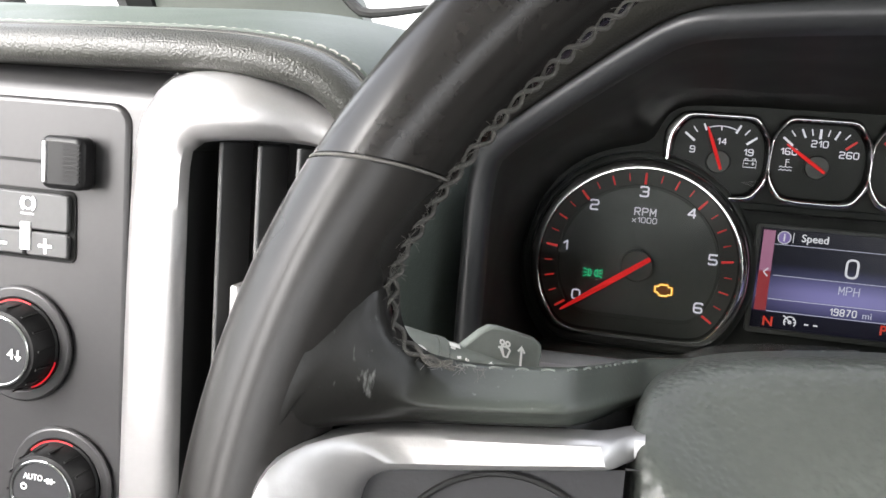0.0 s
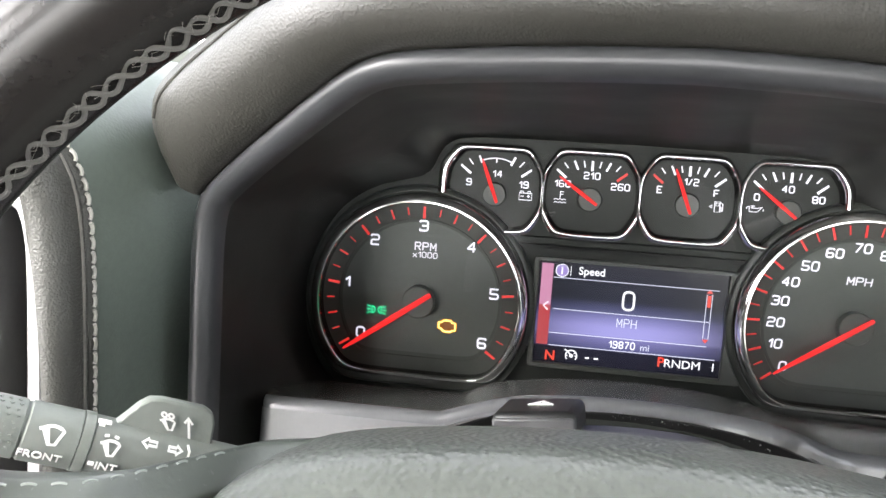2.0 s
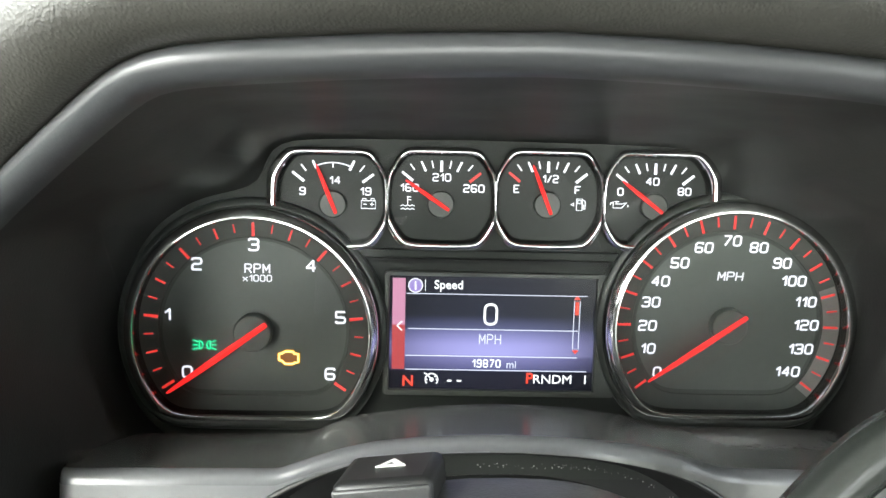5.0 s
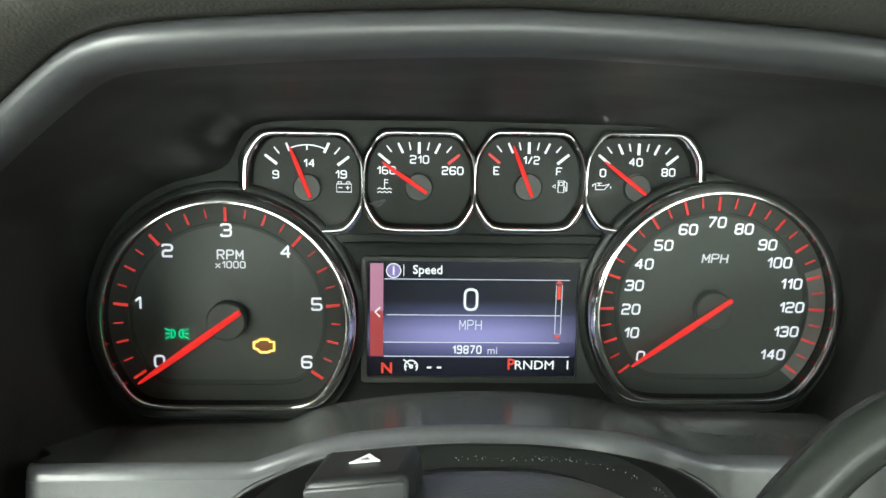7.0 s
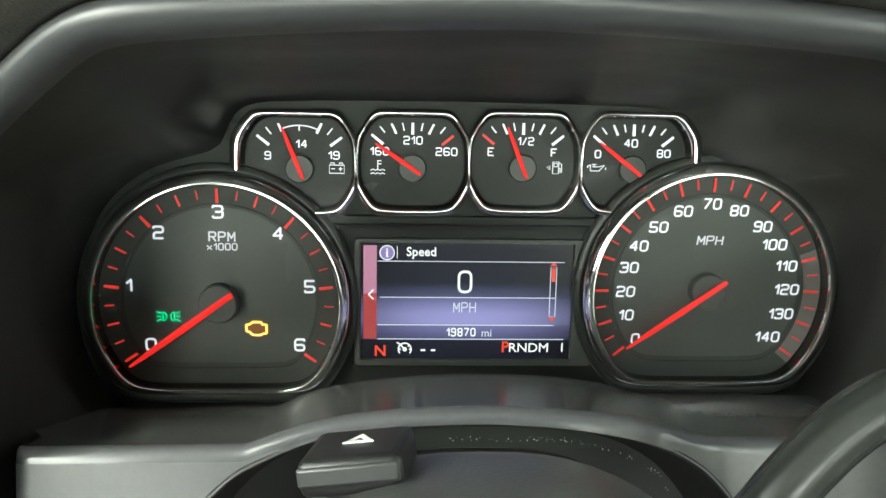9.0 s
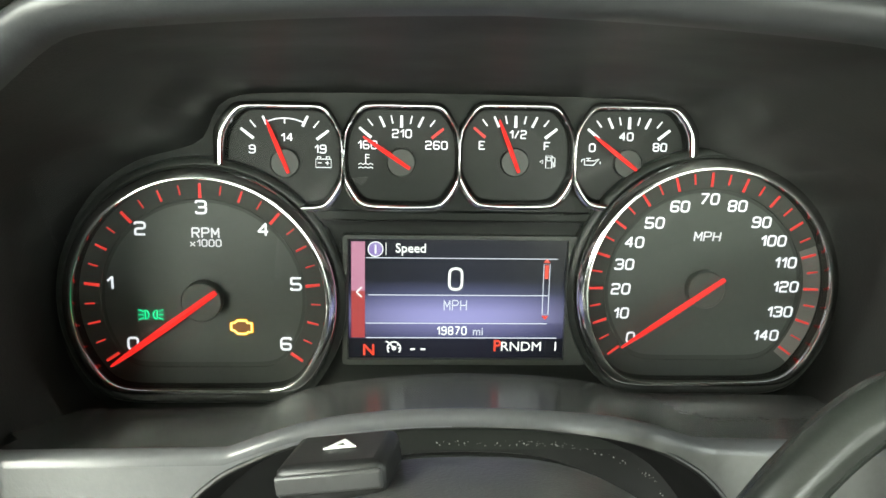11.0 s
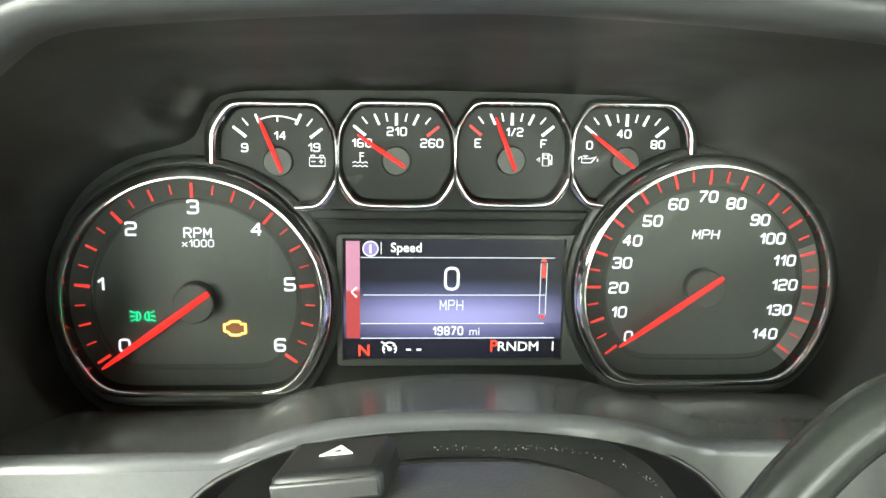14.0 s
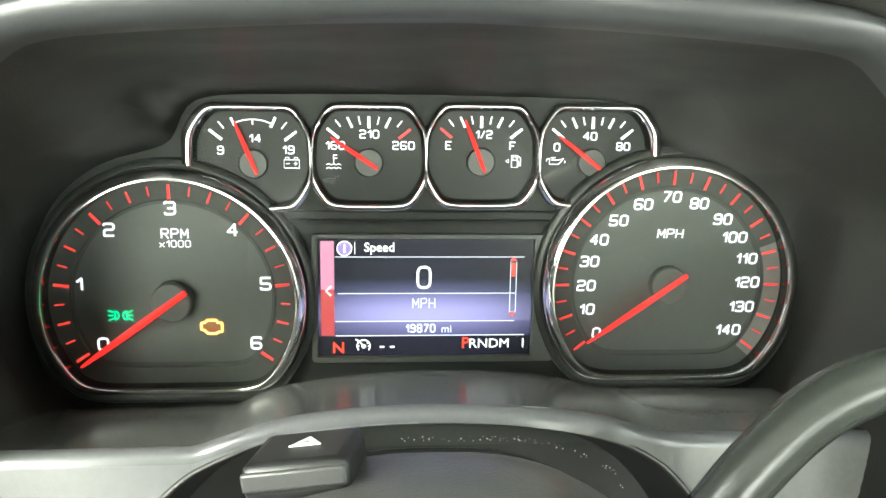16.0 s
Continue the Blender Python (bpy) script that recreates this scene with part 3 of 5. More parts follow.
# inner outline of the bay at the cluster
BAY = smooth_line([(-0.130, 0.003, 0.940), (-0.158, 0.003, 0.950), (-0.1725, 0.003, 0.968), (-0.1785, 0.003, 0.995), (-0.1745, 0.003, 1.022), (-0.160, 0.003, 1.047), (-0.141, 0.003, 1.060), (-0.124, 0.003, 1.0640), (-0.1130, 0.003, 1.0675), (-0.1095, 0.003, 1.0750), (-0.1072, 0.003, 1.0820), (-0.100, 0.003, 1.0872), (-0.080, 0.003, 1.0886), (MID, 0.003, 1.0892)], 2)
BAY = BAY + [Vector((2 * MID - p.x, p.y, p.z)) for p in reversed(BAY[:-1])]
BAY = resample(BAY, 120)
rows = []
for f in (0.0, 0.15, 0.4, 0.7, 1.0):
    row = []
    for i, p in enumerate(FRAME):
        _, d = frame_dirs(i)
        a = p + d * 0.0058 + Vector((0, 0.0095, 0))
        q = a.lerp(BAY[i], f)
        row.append(q - d * (0.004 * math.sin(math.pi * f)))
    rows.append(row)
part("hood_liner", loft(rows, False), M_LINER, dash, "smooth black liner of the instrument hood")

# brow: a fat leather roll above and beside the frame
rows = []
K0, K1 = 26, 93
for i in range(K0, K1 + 1):
    p = FRAME[i]
    t, f = frame_dirs(i)
    e = max(0.03, min((i - K0) / 6, (K1 - i) / 6, 1.0))
    s = math.sqrt(1 - (1 - e) ** 2)
    o = Vector((0, -1, 0))
    wide = 1.22 - 0.22 * max(0.0, min(1.0, (min(i - K0, K1 - i) - 8) / 16))
    prof = [(-0.0045, -0.004), (-0.0052, 0.001), (-0.010, 0.0075), (-0.019, 0.0105), (-0.029, 0.0085), (-0.037, 0.001), (-0.041, -0.012), (-0.042, -0.050), (-0.040, -0.10)]
    row = []
    for a, b in prof:
        row.append(p + f * (-0.0045 + (a + 0.0045) * s * wide) + o * (b * s if b > 0 else b))
    rows.append(row)
part("hood_brow", loft(rows, False), M_BROW, dash, "black grained leather brow over the instrument hood", angle=70)
welt = [Vector(r[5]).lerp(Vector(r[4]), 0.35) for r in rows[3:-3]]
part("brow_seam", sweep(welt, 0.0008, 8), M_BROW, dash, "raised welt along the leather brow")

# lower bezel: ramp under the dials, shelf face and arch over the column
# the ramp lies flat beside the column, then rises from a crease over it
RB_SIDE = [(-0.19, 0.9525), (-0.16, 0.9543), (-0.12, 0.9547), (-0.0885, 0.9550)]
RB = [(-0.0885, 0.9550), (-0.0773, 0.9609), (-0.0648, 0.9646), (-0.0396, 0.9685), (-0.0143, 0.9702), (0.012, 0.9702), (0.0368, 0.9690), (0.0549, 0.9662), (0.068, 0.9622), (0.080, 0.9605), (0.1152, 0.9608), (0.18, 0.959)]
RF_SIDE = [(-0.2088, -0.0790, 0.9653), (-0.1752, -0.0790, 0.9659), (-0.1304, -0.0790, 0.9663), (-0.0912, -0.0790, 0.9666)]
RF = [(-0.0912, -0.0790, 0.9666), (-0.0774, -0.0790, 0.9717), (-0.0682, -0.0790, 0.9748), (-0.0587, -0.0790, 0.9771), (-0.0495, -0.0790, 0.9787), (-0.0308, -0.0790, 0.9805), (-0.0120, -0.0790, 0.9811), (0.0071, -0.0790, 0.9809), (0.0262, -0.0790, 0.9798), (0.0457, -0.0780, 0.9776), (0.0613, -0.0760, 0.9739), (0.0709, -0.0730, 0.9695), (0.0797, -0.0700, 0.9660), (0.0885, -0.0680, 0.9644), (0.1264, -0.0680, 0.9638), (0.2044, -0.0680, 0.9633)]
rb = resample([Vector((x, -0.010, z)) for x, z in RB_SIDE[:-1]] + smooth_line([(x, -0.010, z) for x, z in RB], 2), 140)
rf = resample([Vector(p) for p in RF_SIDE[:-1]] + smooth_line(RF, 2), 140)
xs = np.linspace(-0.1675, 0.178, 150)


def at_x(line, x):
    for a, b in zip(line, line[1:]):
        if a.x <= x <= b.x:
            return a.lerp(b, (x - a.x) / max(b.x - a.x, 1e-9))
    return line[0] if x < line[0].x else line[-1]


rows = [[at_x(rb, x).lerp(at_x(rf, x), f) - Vector((0, 0, 0.001 * math.sin(math.pi * f))) for x in xs] for f in (0, 0.2, 0.45, 0.7, 0.88, 0.97)]
side = []
for row, f in zip(rows, (0, 0.2, 0.45, 0.7, 0.88, 0.97)):
    k = max(0.0, 1 - (f / 0.62) ** 2)
    side.append([row[0] + Vector((-dx * (0.10 + 0.90 * k), 0, dz * k)) for dx, dz in ((0.032, 0.002), (0.024, 0.001), (0.016, 0.0), (0.0080, 0.0), (0.0035, 0.0))] + row)
rows = side
part("bay_floor", loft([[(x, y, z) for x in (-0.195, -0.184, -0.1715)] for y, z in ((-0.110, 0.86), (-0.108, 0.922), (-0.104, 0.928), (-0.08, 0.934), (-0.04, 0.940), (0.0, 0.944))], False), M_FRAME, dash, "black floor beside the ramp")
part("lower_bezel", loft(rows, False), M_RAMP, dash, "smooth dark ramp below the dials")


def turn_back(row):
    """Rounds the free end of a run back towards the cluster."""
    a = Vector(row[0])
    return [a + Vector((-0.0050 * math.sin(radians(q)), 0.0070 * (1 - math.cos(radians(q))), -0.0012 * (1 - math.cos(radians(q))))) for q in (90, 67, 45, 22)] + list(row)


# rounded lip along the front of the ramp
rows = []
for dy, dz in ((0.003, -0.0002), (0.001, 0.0002), (-0.0010, -0.0003), (-0.0022, -0.0014), (-0.0029, -0.0028), (-0.0032, -0.0046), (0.010, -0.0054)):
    rows.append([at_x(rf, x) + Vector((0, dy, dz)) for x in xs])
rows = [turn_back(row) for row in rows]
part("bezel_lip", loft(rows, False), M_LIP, dash, "satin grey rounded lip of the lower bezel")


# the opening for the column, cut up into the face
ARCH = resample(smooth_line([(-0.1351, -0.0830, 0.8767), (-0.1260, -0.0820, 0.9126), (-0.1170, -0.0810, 0.9307), (-0.1069, -0.0800, 0.9453), (-0.0944, -0.0800, 0.9570), (-0.0869, -0.0800, 0.9610), (-0.0775, -0.0800, 0.9653), (-0.0681, -0.0800, 0.9689), (-0.0588, -0.0800, 0.9717), (-0.0495, -0.0800, 0.9734), (-0.0308, -0.0800, 0.9753), (-0.0118, -0.0800, 0.9760), (0.0071, -0.0800, 0.9757), (0.0264, -0.0800, 0.9742), (0.0458, -0.0780, 0.9709), (0.0615, -0.0760, 0.9661), (0.0737, -0.0740, 0.9596), (0.0840, -0.0720, 0.9519), (0.0954, -0.0720, 0.9380), (0.1043, -0.0720, 0.9223), (0.1110, -0.0720, 0.8777)], 2), 140)


def shelf_face(x0, x1):
    """The flat face below the lip, down to the edge of the column opening."""
    rows = []
    for k in range(13):
        row = []
        for x in np.linspace(x0, x1, 70):
            top = at_x(rf, x)
            low = at_x(ARCH, x).z if ARCH[0].x < x < ARCH[-1].x else 0.90
            z0, z1 = top.z - 0.0044, min(low, top.z - 0.0047)
            z = z0 + (z1 - z0) * k / 12
            row.append((x, top.y - 0.0031 - 0.13 * (z0 - z), z))
        rows.append(turn_back(row) if x0 < -0.16 else row)
    return loft(rows, False)


part("shelf_face", shelf_face(-0.1675, -0.012), M_SHELF, dash, "flat satin grey face below the lip")
part("shelf_face", shelf_face(-0.0118, 0.175), M_RAMP, dash)
part("shelf_end", loft([[Vector((-0.1724, y, z - 0.0012)), Vector((-0.1724, y - 0.004, 0.92)), Vector((-0.1724, y - 0.008, 0.88))] for y, z in ((-0.0730, 0.9600), (-0.055, 0.9585), (-0.03, 0.9525), (0.0, 0.9480))], False), M_SHELF, dash)
# closing sheet added behind the cluster, coloured near-black in place of shade
part("bay_back", box(-0.30, 0.30, 0.02, 0.03, 0.80, 1.09), M_GAP, dash, "added near-black sheet that stands for the shaded hollow behind the cluster", smooth=False)
arch_in = [p + Vector((0, -0.13 * max(0, 0.970 - p.z) - 0.001, 0)) for p in ARCH]
part("arch_seal", sweep(arch_in, 0.0011, 8), M_BLACK, dash, "thin black seal round the column opening")
# inner edge of the opening: its colour holds the shade inside
part("arch_shade", loft([[p + Vector((0, 0.001, 0)) for p in arch_in], [p + Vector((0, 0.016, -0.001)) for p in arch_in], [Vector((-0.012 + (p.x + 0.012) * 0.97, p.y + 0.05, p.z - 0.02)) for p in arch_in]], False), M_GAP, dash, "inner edge of the column opening, coloured near-black for its shade")

# ---- instrument cluster ----
TACH, SPEEDO = (-0.1146, 1.0006), (0.1040, 1.0070)
cluster = thing("instrument_cluster", (MID, 0.0, 0.95), "lit truck instrument cluster with chrome ringed dials and a colour display", "instrument cluster")
part("mask", box(-0.186, 0.170, 0.0005, 0.012, 0.93, 1.096), M_MASK, cluster, "matt black mask plate", smooth=False)


def dial(name, c, r_face, floor, label):
    """A large dial: face, dark tick band, chrome ring and black cup."""
    d = part(name, prism(polar(c, r_face, floor), -0.0008, 0.0004), M_FACE, cluster, label, smooth=False)
    cone = [(0.0100, -0.0010, 0.0090), (0.0086, -0.0011, 0.0070), (0.0082, -0.0015, 0.0066), (-0.0004, -0.0024, -0.0002)]
    part("tick_band", loft([[(x, y, z) for x, z in polar(c, r_face - a, floor + b)] for a, y, b in cone]), M_FACE_DARK, d, "black sloped band under the ticks", angle=20)
    inner_lo, inner_hi = polar(c, r_face + 0.0002, floor - 0.0002), polar(c, r_face + 0.0007, floor - 0.0005)
    part("inner_wall", loft([[(x, -0.0002, z) for x, z in inner_lo], [(x, -0.0060, z) for x, z in polar(c, r_face + 0.0004, floor - 0.0004)], [(x, -0.0090, z) for x, z in inner_hi]]), M_WELL, d, "gloss black inner wall")
    prof = [(0.0005, -0.0086, 0.0003), (0.0006, -0.0101, 0.0005), (0.0009, -0.0106, 0.0007), (0.0018, -0.01065, 0.0014), (0.0024, -0.0104, 0.0018), (0.0046, -0.0094, 0.0030), (0.0052, -0.0087, 0.0033), (0.0055, -0.0044, 0.0035), (0.0056, -0.0010, 0.0036)]
    part("chrome_ring", loft([[(x, y, z) for x, z in polar(c, r_face + a, floor - b)] for a, y, b in prof]), M_CHROME, d, "polished chrome ring")
    cup = [(0.0054, -0.0030, 0.0034), (0.0058, -0.0048, 0.0042), (0.0066, -0.0054, 0.0060), (0.0082, -0.0052, 0.0078), (0.0092, -0.0042, 0.0086), (0.0096, 0.0010, 0.0090)]
    part("cup", loft([[(x, y, z) for x, z in polar(c, r_face + a, floor - b)] for a, y, b in cup]), M_CUP, d, "black cup round the dial")
    return d


tach = dial("tachometer", TACH, 0.0520, 0.9632, "dark tachometer face with red ticks and white figures")
speedo = dial("speedometer", SPEEDO, 0.0526, 0.9668, "dark speedometer face with red ticks and white figures")


def tick_mesh(length, width):
    return loft([[(-length / 2, -0.0002, -width / 2), (length / 2, -0.0002, -width * 0.42), (length / 2, -0.0002, width * 0.42), (-length / 2, -0.0002, width / 2)], [(-length / 2, 0.0002, -width / 2), (length / 2, 0.0002, -width * 0.42), (length / 2, 0.0002, width * 0.42), (-length / 2, 0.0002, width / 2)]], True, True)


def ticks(parent, c, spec, y=-0.0012, slope=0.0):
    """Ticks at angles, with inner and outer radius, width and material; alike ones share a mesh. slope tips them up towards the rim."""
    made = {}
    for angle, r0, r1, width, mat in spec:
        length = (r1 - r0) / math.cos(radians(slope))
        key = (round(length, 5), width, mat.name)
        if key not in made:
            ob = part("tick", tick_mesh(length, width), mat, parent, smooth=False)
            made[key] = ob.data
        else:
            ob = new("tick", made[key])
            ob.parent = parent
        rm, q = (r0 + r1) / 2, radians(angle)
        ob.matrix_basis = pose(c[0] + rm * math.cos(q), y - (rm - 0.0459) * math.tan(radians(slope)), c[1] + rm * math.sin(q)) @ pose(0, 0, 0, 0, -angle, 0) @ pose(0, 0, 0, 0, 0, -slope)


spec = []
for k in range(25):
    a = 213 - 10.25 * k
    if k % 4 == 0:
        spec.append((a, 0.0440, 0.0502, 0.0013, M_RED))
    elif k % 4 == 2:
        spec.append((a, 0.0452, 0.0502, 0.0009, M_RED))
    else:
        spec.append((a, 0.0460, 0.0500, 0.0006, M_RED))
ticks(tach, TACH, spec, y=-0.0024, slope=6)
spec = []
for k in range(29):
    a = 216 - 9 * k
    spec.append((a, 0.0452, 0.0514, 0.0011, M_RED) if k % 2 == 0 else (a, 0.0466, 0.0512, 0.0007, M_RED))
ticks(speedo, SPEEDO, spec, y=-0.0026, slope=6)

for k in range(7):
    q = radians(210 - 40 * k)
    figure("figure", str(k), 0.0060, TACH[0] + 0.0400 * math.cos(q) + (0.0036 if k == 0 else 0.0), -0.0014, TACH[1] + 0.0400 * math.sin(q), M_DIGIT, tach, 0.00088, 1.2)
figure("lettering", "RPM", 0.0047, TACH[0] + 0.0015, -0.0014, TACH[1] + 0.0290, M_DIGIT_DIM, tach, 0.00065, 1.05)
figure("lettering", "x1000", 0.0033, TACH[0] + 0.0015, -0.0014, TACH[1] + 0.0246, M_DIGIT_DIM, tach, 0.0005, 1.1)
AROUND = [(-0.0312, -0.0229), (-0.0360, -0.0117), (-0.0369, -0.0007), (-0.0359, 0.0104), (-0.0320, 0.0203), (-0.0236, 0.0290), (-0.0129, 0.0363), (0.0002, 0.0397), (0.0126, 0.0368), (0.0240, 0.0297), (0.0302, 0.0215), (0.0366, 0.0117), (0.0377, 0.0007), (0.0361, -0.0108), (0.0307, -0.0218)]
for k, (dx, dz) in enumerate(AROUND):
    figure("figure", str(10 * k), 0.0051, SPEEDO[0] + dx, -0.0014, SPEEDO[1] + dz, M_DIGIT, speedo, 0.00075, 1.1, 0.09)
figure("lettering", "MPH", 0.0045, SPEEDO[0] + 0.0003, -0.0014, SPEEDO[1] + 0.0231, M_DIGIT_DIM, speedo, 0.0006, 1.15, 0.1)


def disc(c, r, y0, y1, n=40, inset=0.0006):
    rows = [[(c[0] + rr * math.cos(2 * math.pi * k / n), y, c[1] + rr * math.sin(2 * math.pi * k / n)) for k in range(n)] for rr, y in ((r, y1), (r, y0 + inset), (r - inset, y0))]
    return loft(rows, True, True)


def needle(parent, c, angle, tail, reach, width, y):
    """A tapered, ridged pointer with a short tail over a low hub cap."""
    q = radians(angle)
    d, s = Vector((math.cos(q), 0, math.sin(q))), Vector((-math.sin(q), 0, math.cos(q)))
    rows = []
    for f, w in ((-tail, 0.62), (-tail * 0.9, 0.80), (reach * 0.35, 1.0), (reach * 0.75, 0.80), (reach * 0.97, 0.45), (reach, 0.3)):
        p = Vector((c[0], y, c[1])) + d * f
        rows.append([p + s * (w * width / 2), p + Vector((0, -width * 0.3, 0)), p - s * (w * width / 2), p + Vector((0, 0.0008, 0))])
    return part("needle", loft(rows, True, True), M_NEEDLE, parent, "lit red pointer", angle=25)


part("hub", disc(TACH, 0.0086, -0.0075, -0.0014), M_FACE, tach, "dark grey hub cap")
needle(tach, TACH, 216, 0.0082, 0.0475, 0.0032, -0.0086)
part("hub", disc(SPEEDO, 0.0084, -0.0060, -0.0014), M_FACE, speedo, "dark grey hub cap")
needle(speedo, SPEEDO, 215.2, 0.0090, 0.0450, 0.0029, -0.0072)
part("grey_arc", loft([[(SPEEDO[0] + r * math.cos(radians(a)), y, SPEEDO[1] + r * math.sin(radians(a))) for r, y in ((0.0450, -0.0021), (0.0524, -0.0027))] for a in np.linspace(22, -40, 30)], False), M_FACE_GREY, speedo, "grey arc over the top speeds", smooth=False)

# clear lens: leans towards the driver, hollow a little, and mirrors the ramp below it
rows = []
for k in range(9):
    f = k / 8
    rows.append([(x, -0.0135 - 0.042 * f - 0.003 * math.sin(math.pi * f) - (x - MID) ** 2 / 4.0, 0.9565 + 0.137 * f) for x in np.linspace(-0.168, 0.150, 25)])
lens = part("lens", loft(rows, False), lens_mat(), cluster, "clear plastic lens over the dials")
if sum(p.normal.y for p in lens.data.polygons) > 0:
    lens.data.flip_normals()
lens.visible_shadow = False

# small gauges
GAUGES = [(-0.0788, 1.0624), (-0.0301, 1.0633), (0.0181, 1.0640), (0.0668, 1.0642)]


OUTER = [(0.0040, 0.0229), (0.0110, 0.0229), (0.0165, 0.0227), (0.0197, 0.0195), (0.0232, 0.0135), (0.0242, 0.0105), (0.02435, -0.0005), (0.0242, -0.0120), (0.0235, -0.0145), (0.0200, -0.0198), (0.0170, -0.0222), (0.0110, -0.0229), (0.0040, -0.0230)]
INNER = [(0.0040, 0.0201), (0.0100, 0.0201), (0.0150, 0.0199), (0.0183, 0.0172), (0.0219, 0.0116), (0.0232, 0.0070), (0.0236, -0.0008), (0.0234, -0.0060), (0.0224, -0.0096), (0.0192, -0.0152), (0.0160, -0.0189), (0.0100, -0.0197), (0.0040, -0.0198)]


def oct_ring(c, u, grow=0.0):
    """A rounded eight-sided outline: u runs from the opening (0) to the outside (1); the gauges at the ends of the row reach further out."""
    half = [(a + (p - a) * u, b + (q - b) * u) for (a, b), (p, q) in zip(INNER, OUTER)]
    end = 1.05 + 0.15 * u
    left, right = end if c == GAUGES[0] else 1.0, end if c == GAUGES[3] else 1.0
    k = 1 + grow
    pts = [(c[0] + x * k * right, 0, c[1] + z * k) for x, z in half] + [(c[0] - x * k * left, 0, c[1] + z * k) for x, z in reversed(half)]
    return [(p.x, p.z) for p in smooth_line(pts, 3, True)]


def behind_dials(bm):
    """The dials' cups overlap the gauges: what lies inside a cup is left off."""
    gone = [v for v in bm.verts if min(math.hypot(v.co.x - q[0], v.co.z - q[1]) for q in (TACH, SPEEDO)) < 0.0588]
    bmesh.ops.delete(bm, geom=gone, context="VERTS")
    return bm


def gauge(name, c, label):
    g = part(name, prism(oct_ring(c, 0.0), -0.0006, 0.0004), M_GAUGE, cluster, label, smooth=False)
    prof = [(0.0, -0.0040), (0.02, -0.0054), (0.10, -0.0063), (0.22, -0.00695), (0.34, -0.00715), (0.48, -0.0071), (0.60, -0.0069), (0.88, -0.0064), (0.96, -0.0060), (1.0, -0.0046), (1.0, 0.0008)]
    part("chrome_ring", behind_dials(loft([[(x, y, z) for x, z in oct_ring(c, u)] for u, y in prof])), M_RING, g, "polished chrome ring")
    part("inner_wall", behind_dials(loft([[(x, y, z) for x, z in oct_ring(c, 0.0, grow)] for grow, y in ((-0.045, -0.0008), (-0.040, -0.0012), (-0.018, -0.0034), (0.004, -0.0048))])), M_WELL, g, "gloss black inner wall")
    hub = (c[0] - 0.0002, c[1] - 0.0026)
    part("hub", disc(hub, 0.0062, -0.0030, -0.0004), M_HUBCAP, g, "dark grey hub cap")
    return g, hub


def gauge_ticks(g, hub, first, last):
    spec = []
    for k in range(9):
        r0, r1, width = ((0.0146, 0.0196, 0.0013), (0.0166, 0.0200, 0.0006), (0.0164, 0.0212, 0.0010), (0.0194, 0.0228, 0.0006), (0.0164, 0.0228, 0.0012))[abs(k - 4)]
        mat = M_RED if (k == 0 and first) or (k == 8 and last) else M_DIGIT
        spec.append((141 - 12.75 * k, r0, r1, width, mat))
    ticks(g, hub, spec, y=-0.0012)


volt, h1 = gauge("voltmeter", GAUGES[0], "small octagonal voltmeter gauge")
temp, h2 = gauge("temperature_gauge", GAUGES[1], "small octagonal coolant temperature gauge")
fuel, h3 = gauge("fuel_gauge", GAUGES[2], "small octagonal fuel gauge")
oil, h4 = gauge("oil_gauge", GAUGES[3], "small octagonal oil pressure gauge")
spec = [(142, 0.0164, 0.0230, 0.0012, M_DIGIT), (129, 0.0190, 0.0226, 0.0006, M_DIGIT), (115, 0.0176, 0.0213, 0.0010, M_DIGIT), (90, 0.0164, 0.0186, 0.0006, M_DIGIT), (64, 0.0170, 0.0218, 0.0012, M_DIGIT), (51, 0.0190, 0.0226, 0.0006, M_DIGIT), (37, 0.0166, 0.0228, 0.0012, M_DIGIT)]
ticks(volt, h1, spec, y=-0.0012)
part("arc", stroke([(h1[0] + 0.0186 * math.cos(radians(a)), h1[1] + 0.0186 * math.sin(radians(a))) for a in np.linspace(113, 66, 16)], 0.0005, -0.0012), M_DIGIT, volt, smooth=False)
gauge_ticks(temp, h2, False, True)
gauge_ticks(fuel, h3, True, False)
gauge_ticks(oil, h4, False, False)
for g, h, rows in ((volt, h1, (("9", -0.0136, 0.0056), ("14", 0.0008, 0.0107), ("19", 0.0148, 0.0060))), (temp, h2, (("160", -0.0142, 0.0072), ("210", 0.0002, 0.0121), ("260", 0.0148, 0.0074))), (fuel, h3, (("E", -0.0142, 0.0070), ("1/2", 0.0012, 0.0118), ("F", 0.0136, 0.0070))), (oil, h4, (("0", -0.0155, 0.0065), ("40", -0.0010, 0.0114), ("80", 0.0138, 0.0071)))):
    for s, dx, dz in rows:
        figure("figure", s, 0.0037, h[0] + dx, -0.0012, h[1] + dz, M_DIGIT, g, 0.00054, 1.0 if s == "1/2" else 1.1)
for g, h, a in ((volt, h1, 112), (temp, h2, 146), (fuel, h3, 112), (oil, h4, 143)):
    needle(g, h, a, 0.0044, 0.0193, 0.0019, -0.0040)


def icon(name, strokes, width, x, z, s, material, parent, y=-0.0013, label=""):
    """A pictogram of flat strokes; s is the size of its unit."""
    bms = []
    for pts in strokes:
        closed = pts[0] == pts[-1]
        p = [(x + a * s, z + b * s) for a, b in (pts[:-1] if closed else pts)]
        bms.append(stroke(p, width, y, closed=closed))
    return part(name, merge(*bms), material, parent, label, smooth=False)


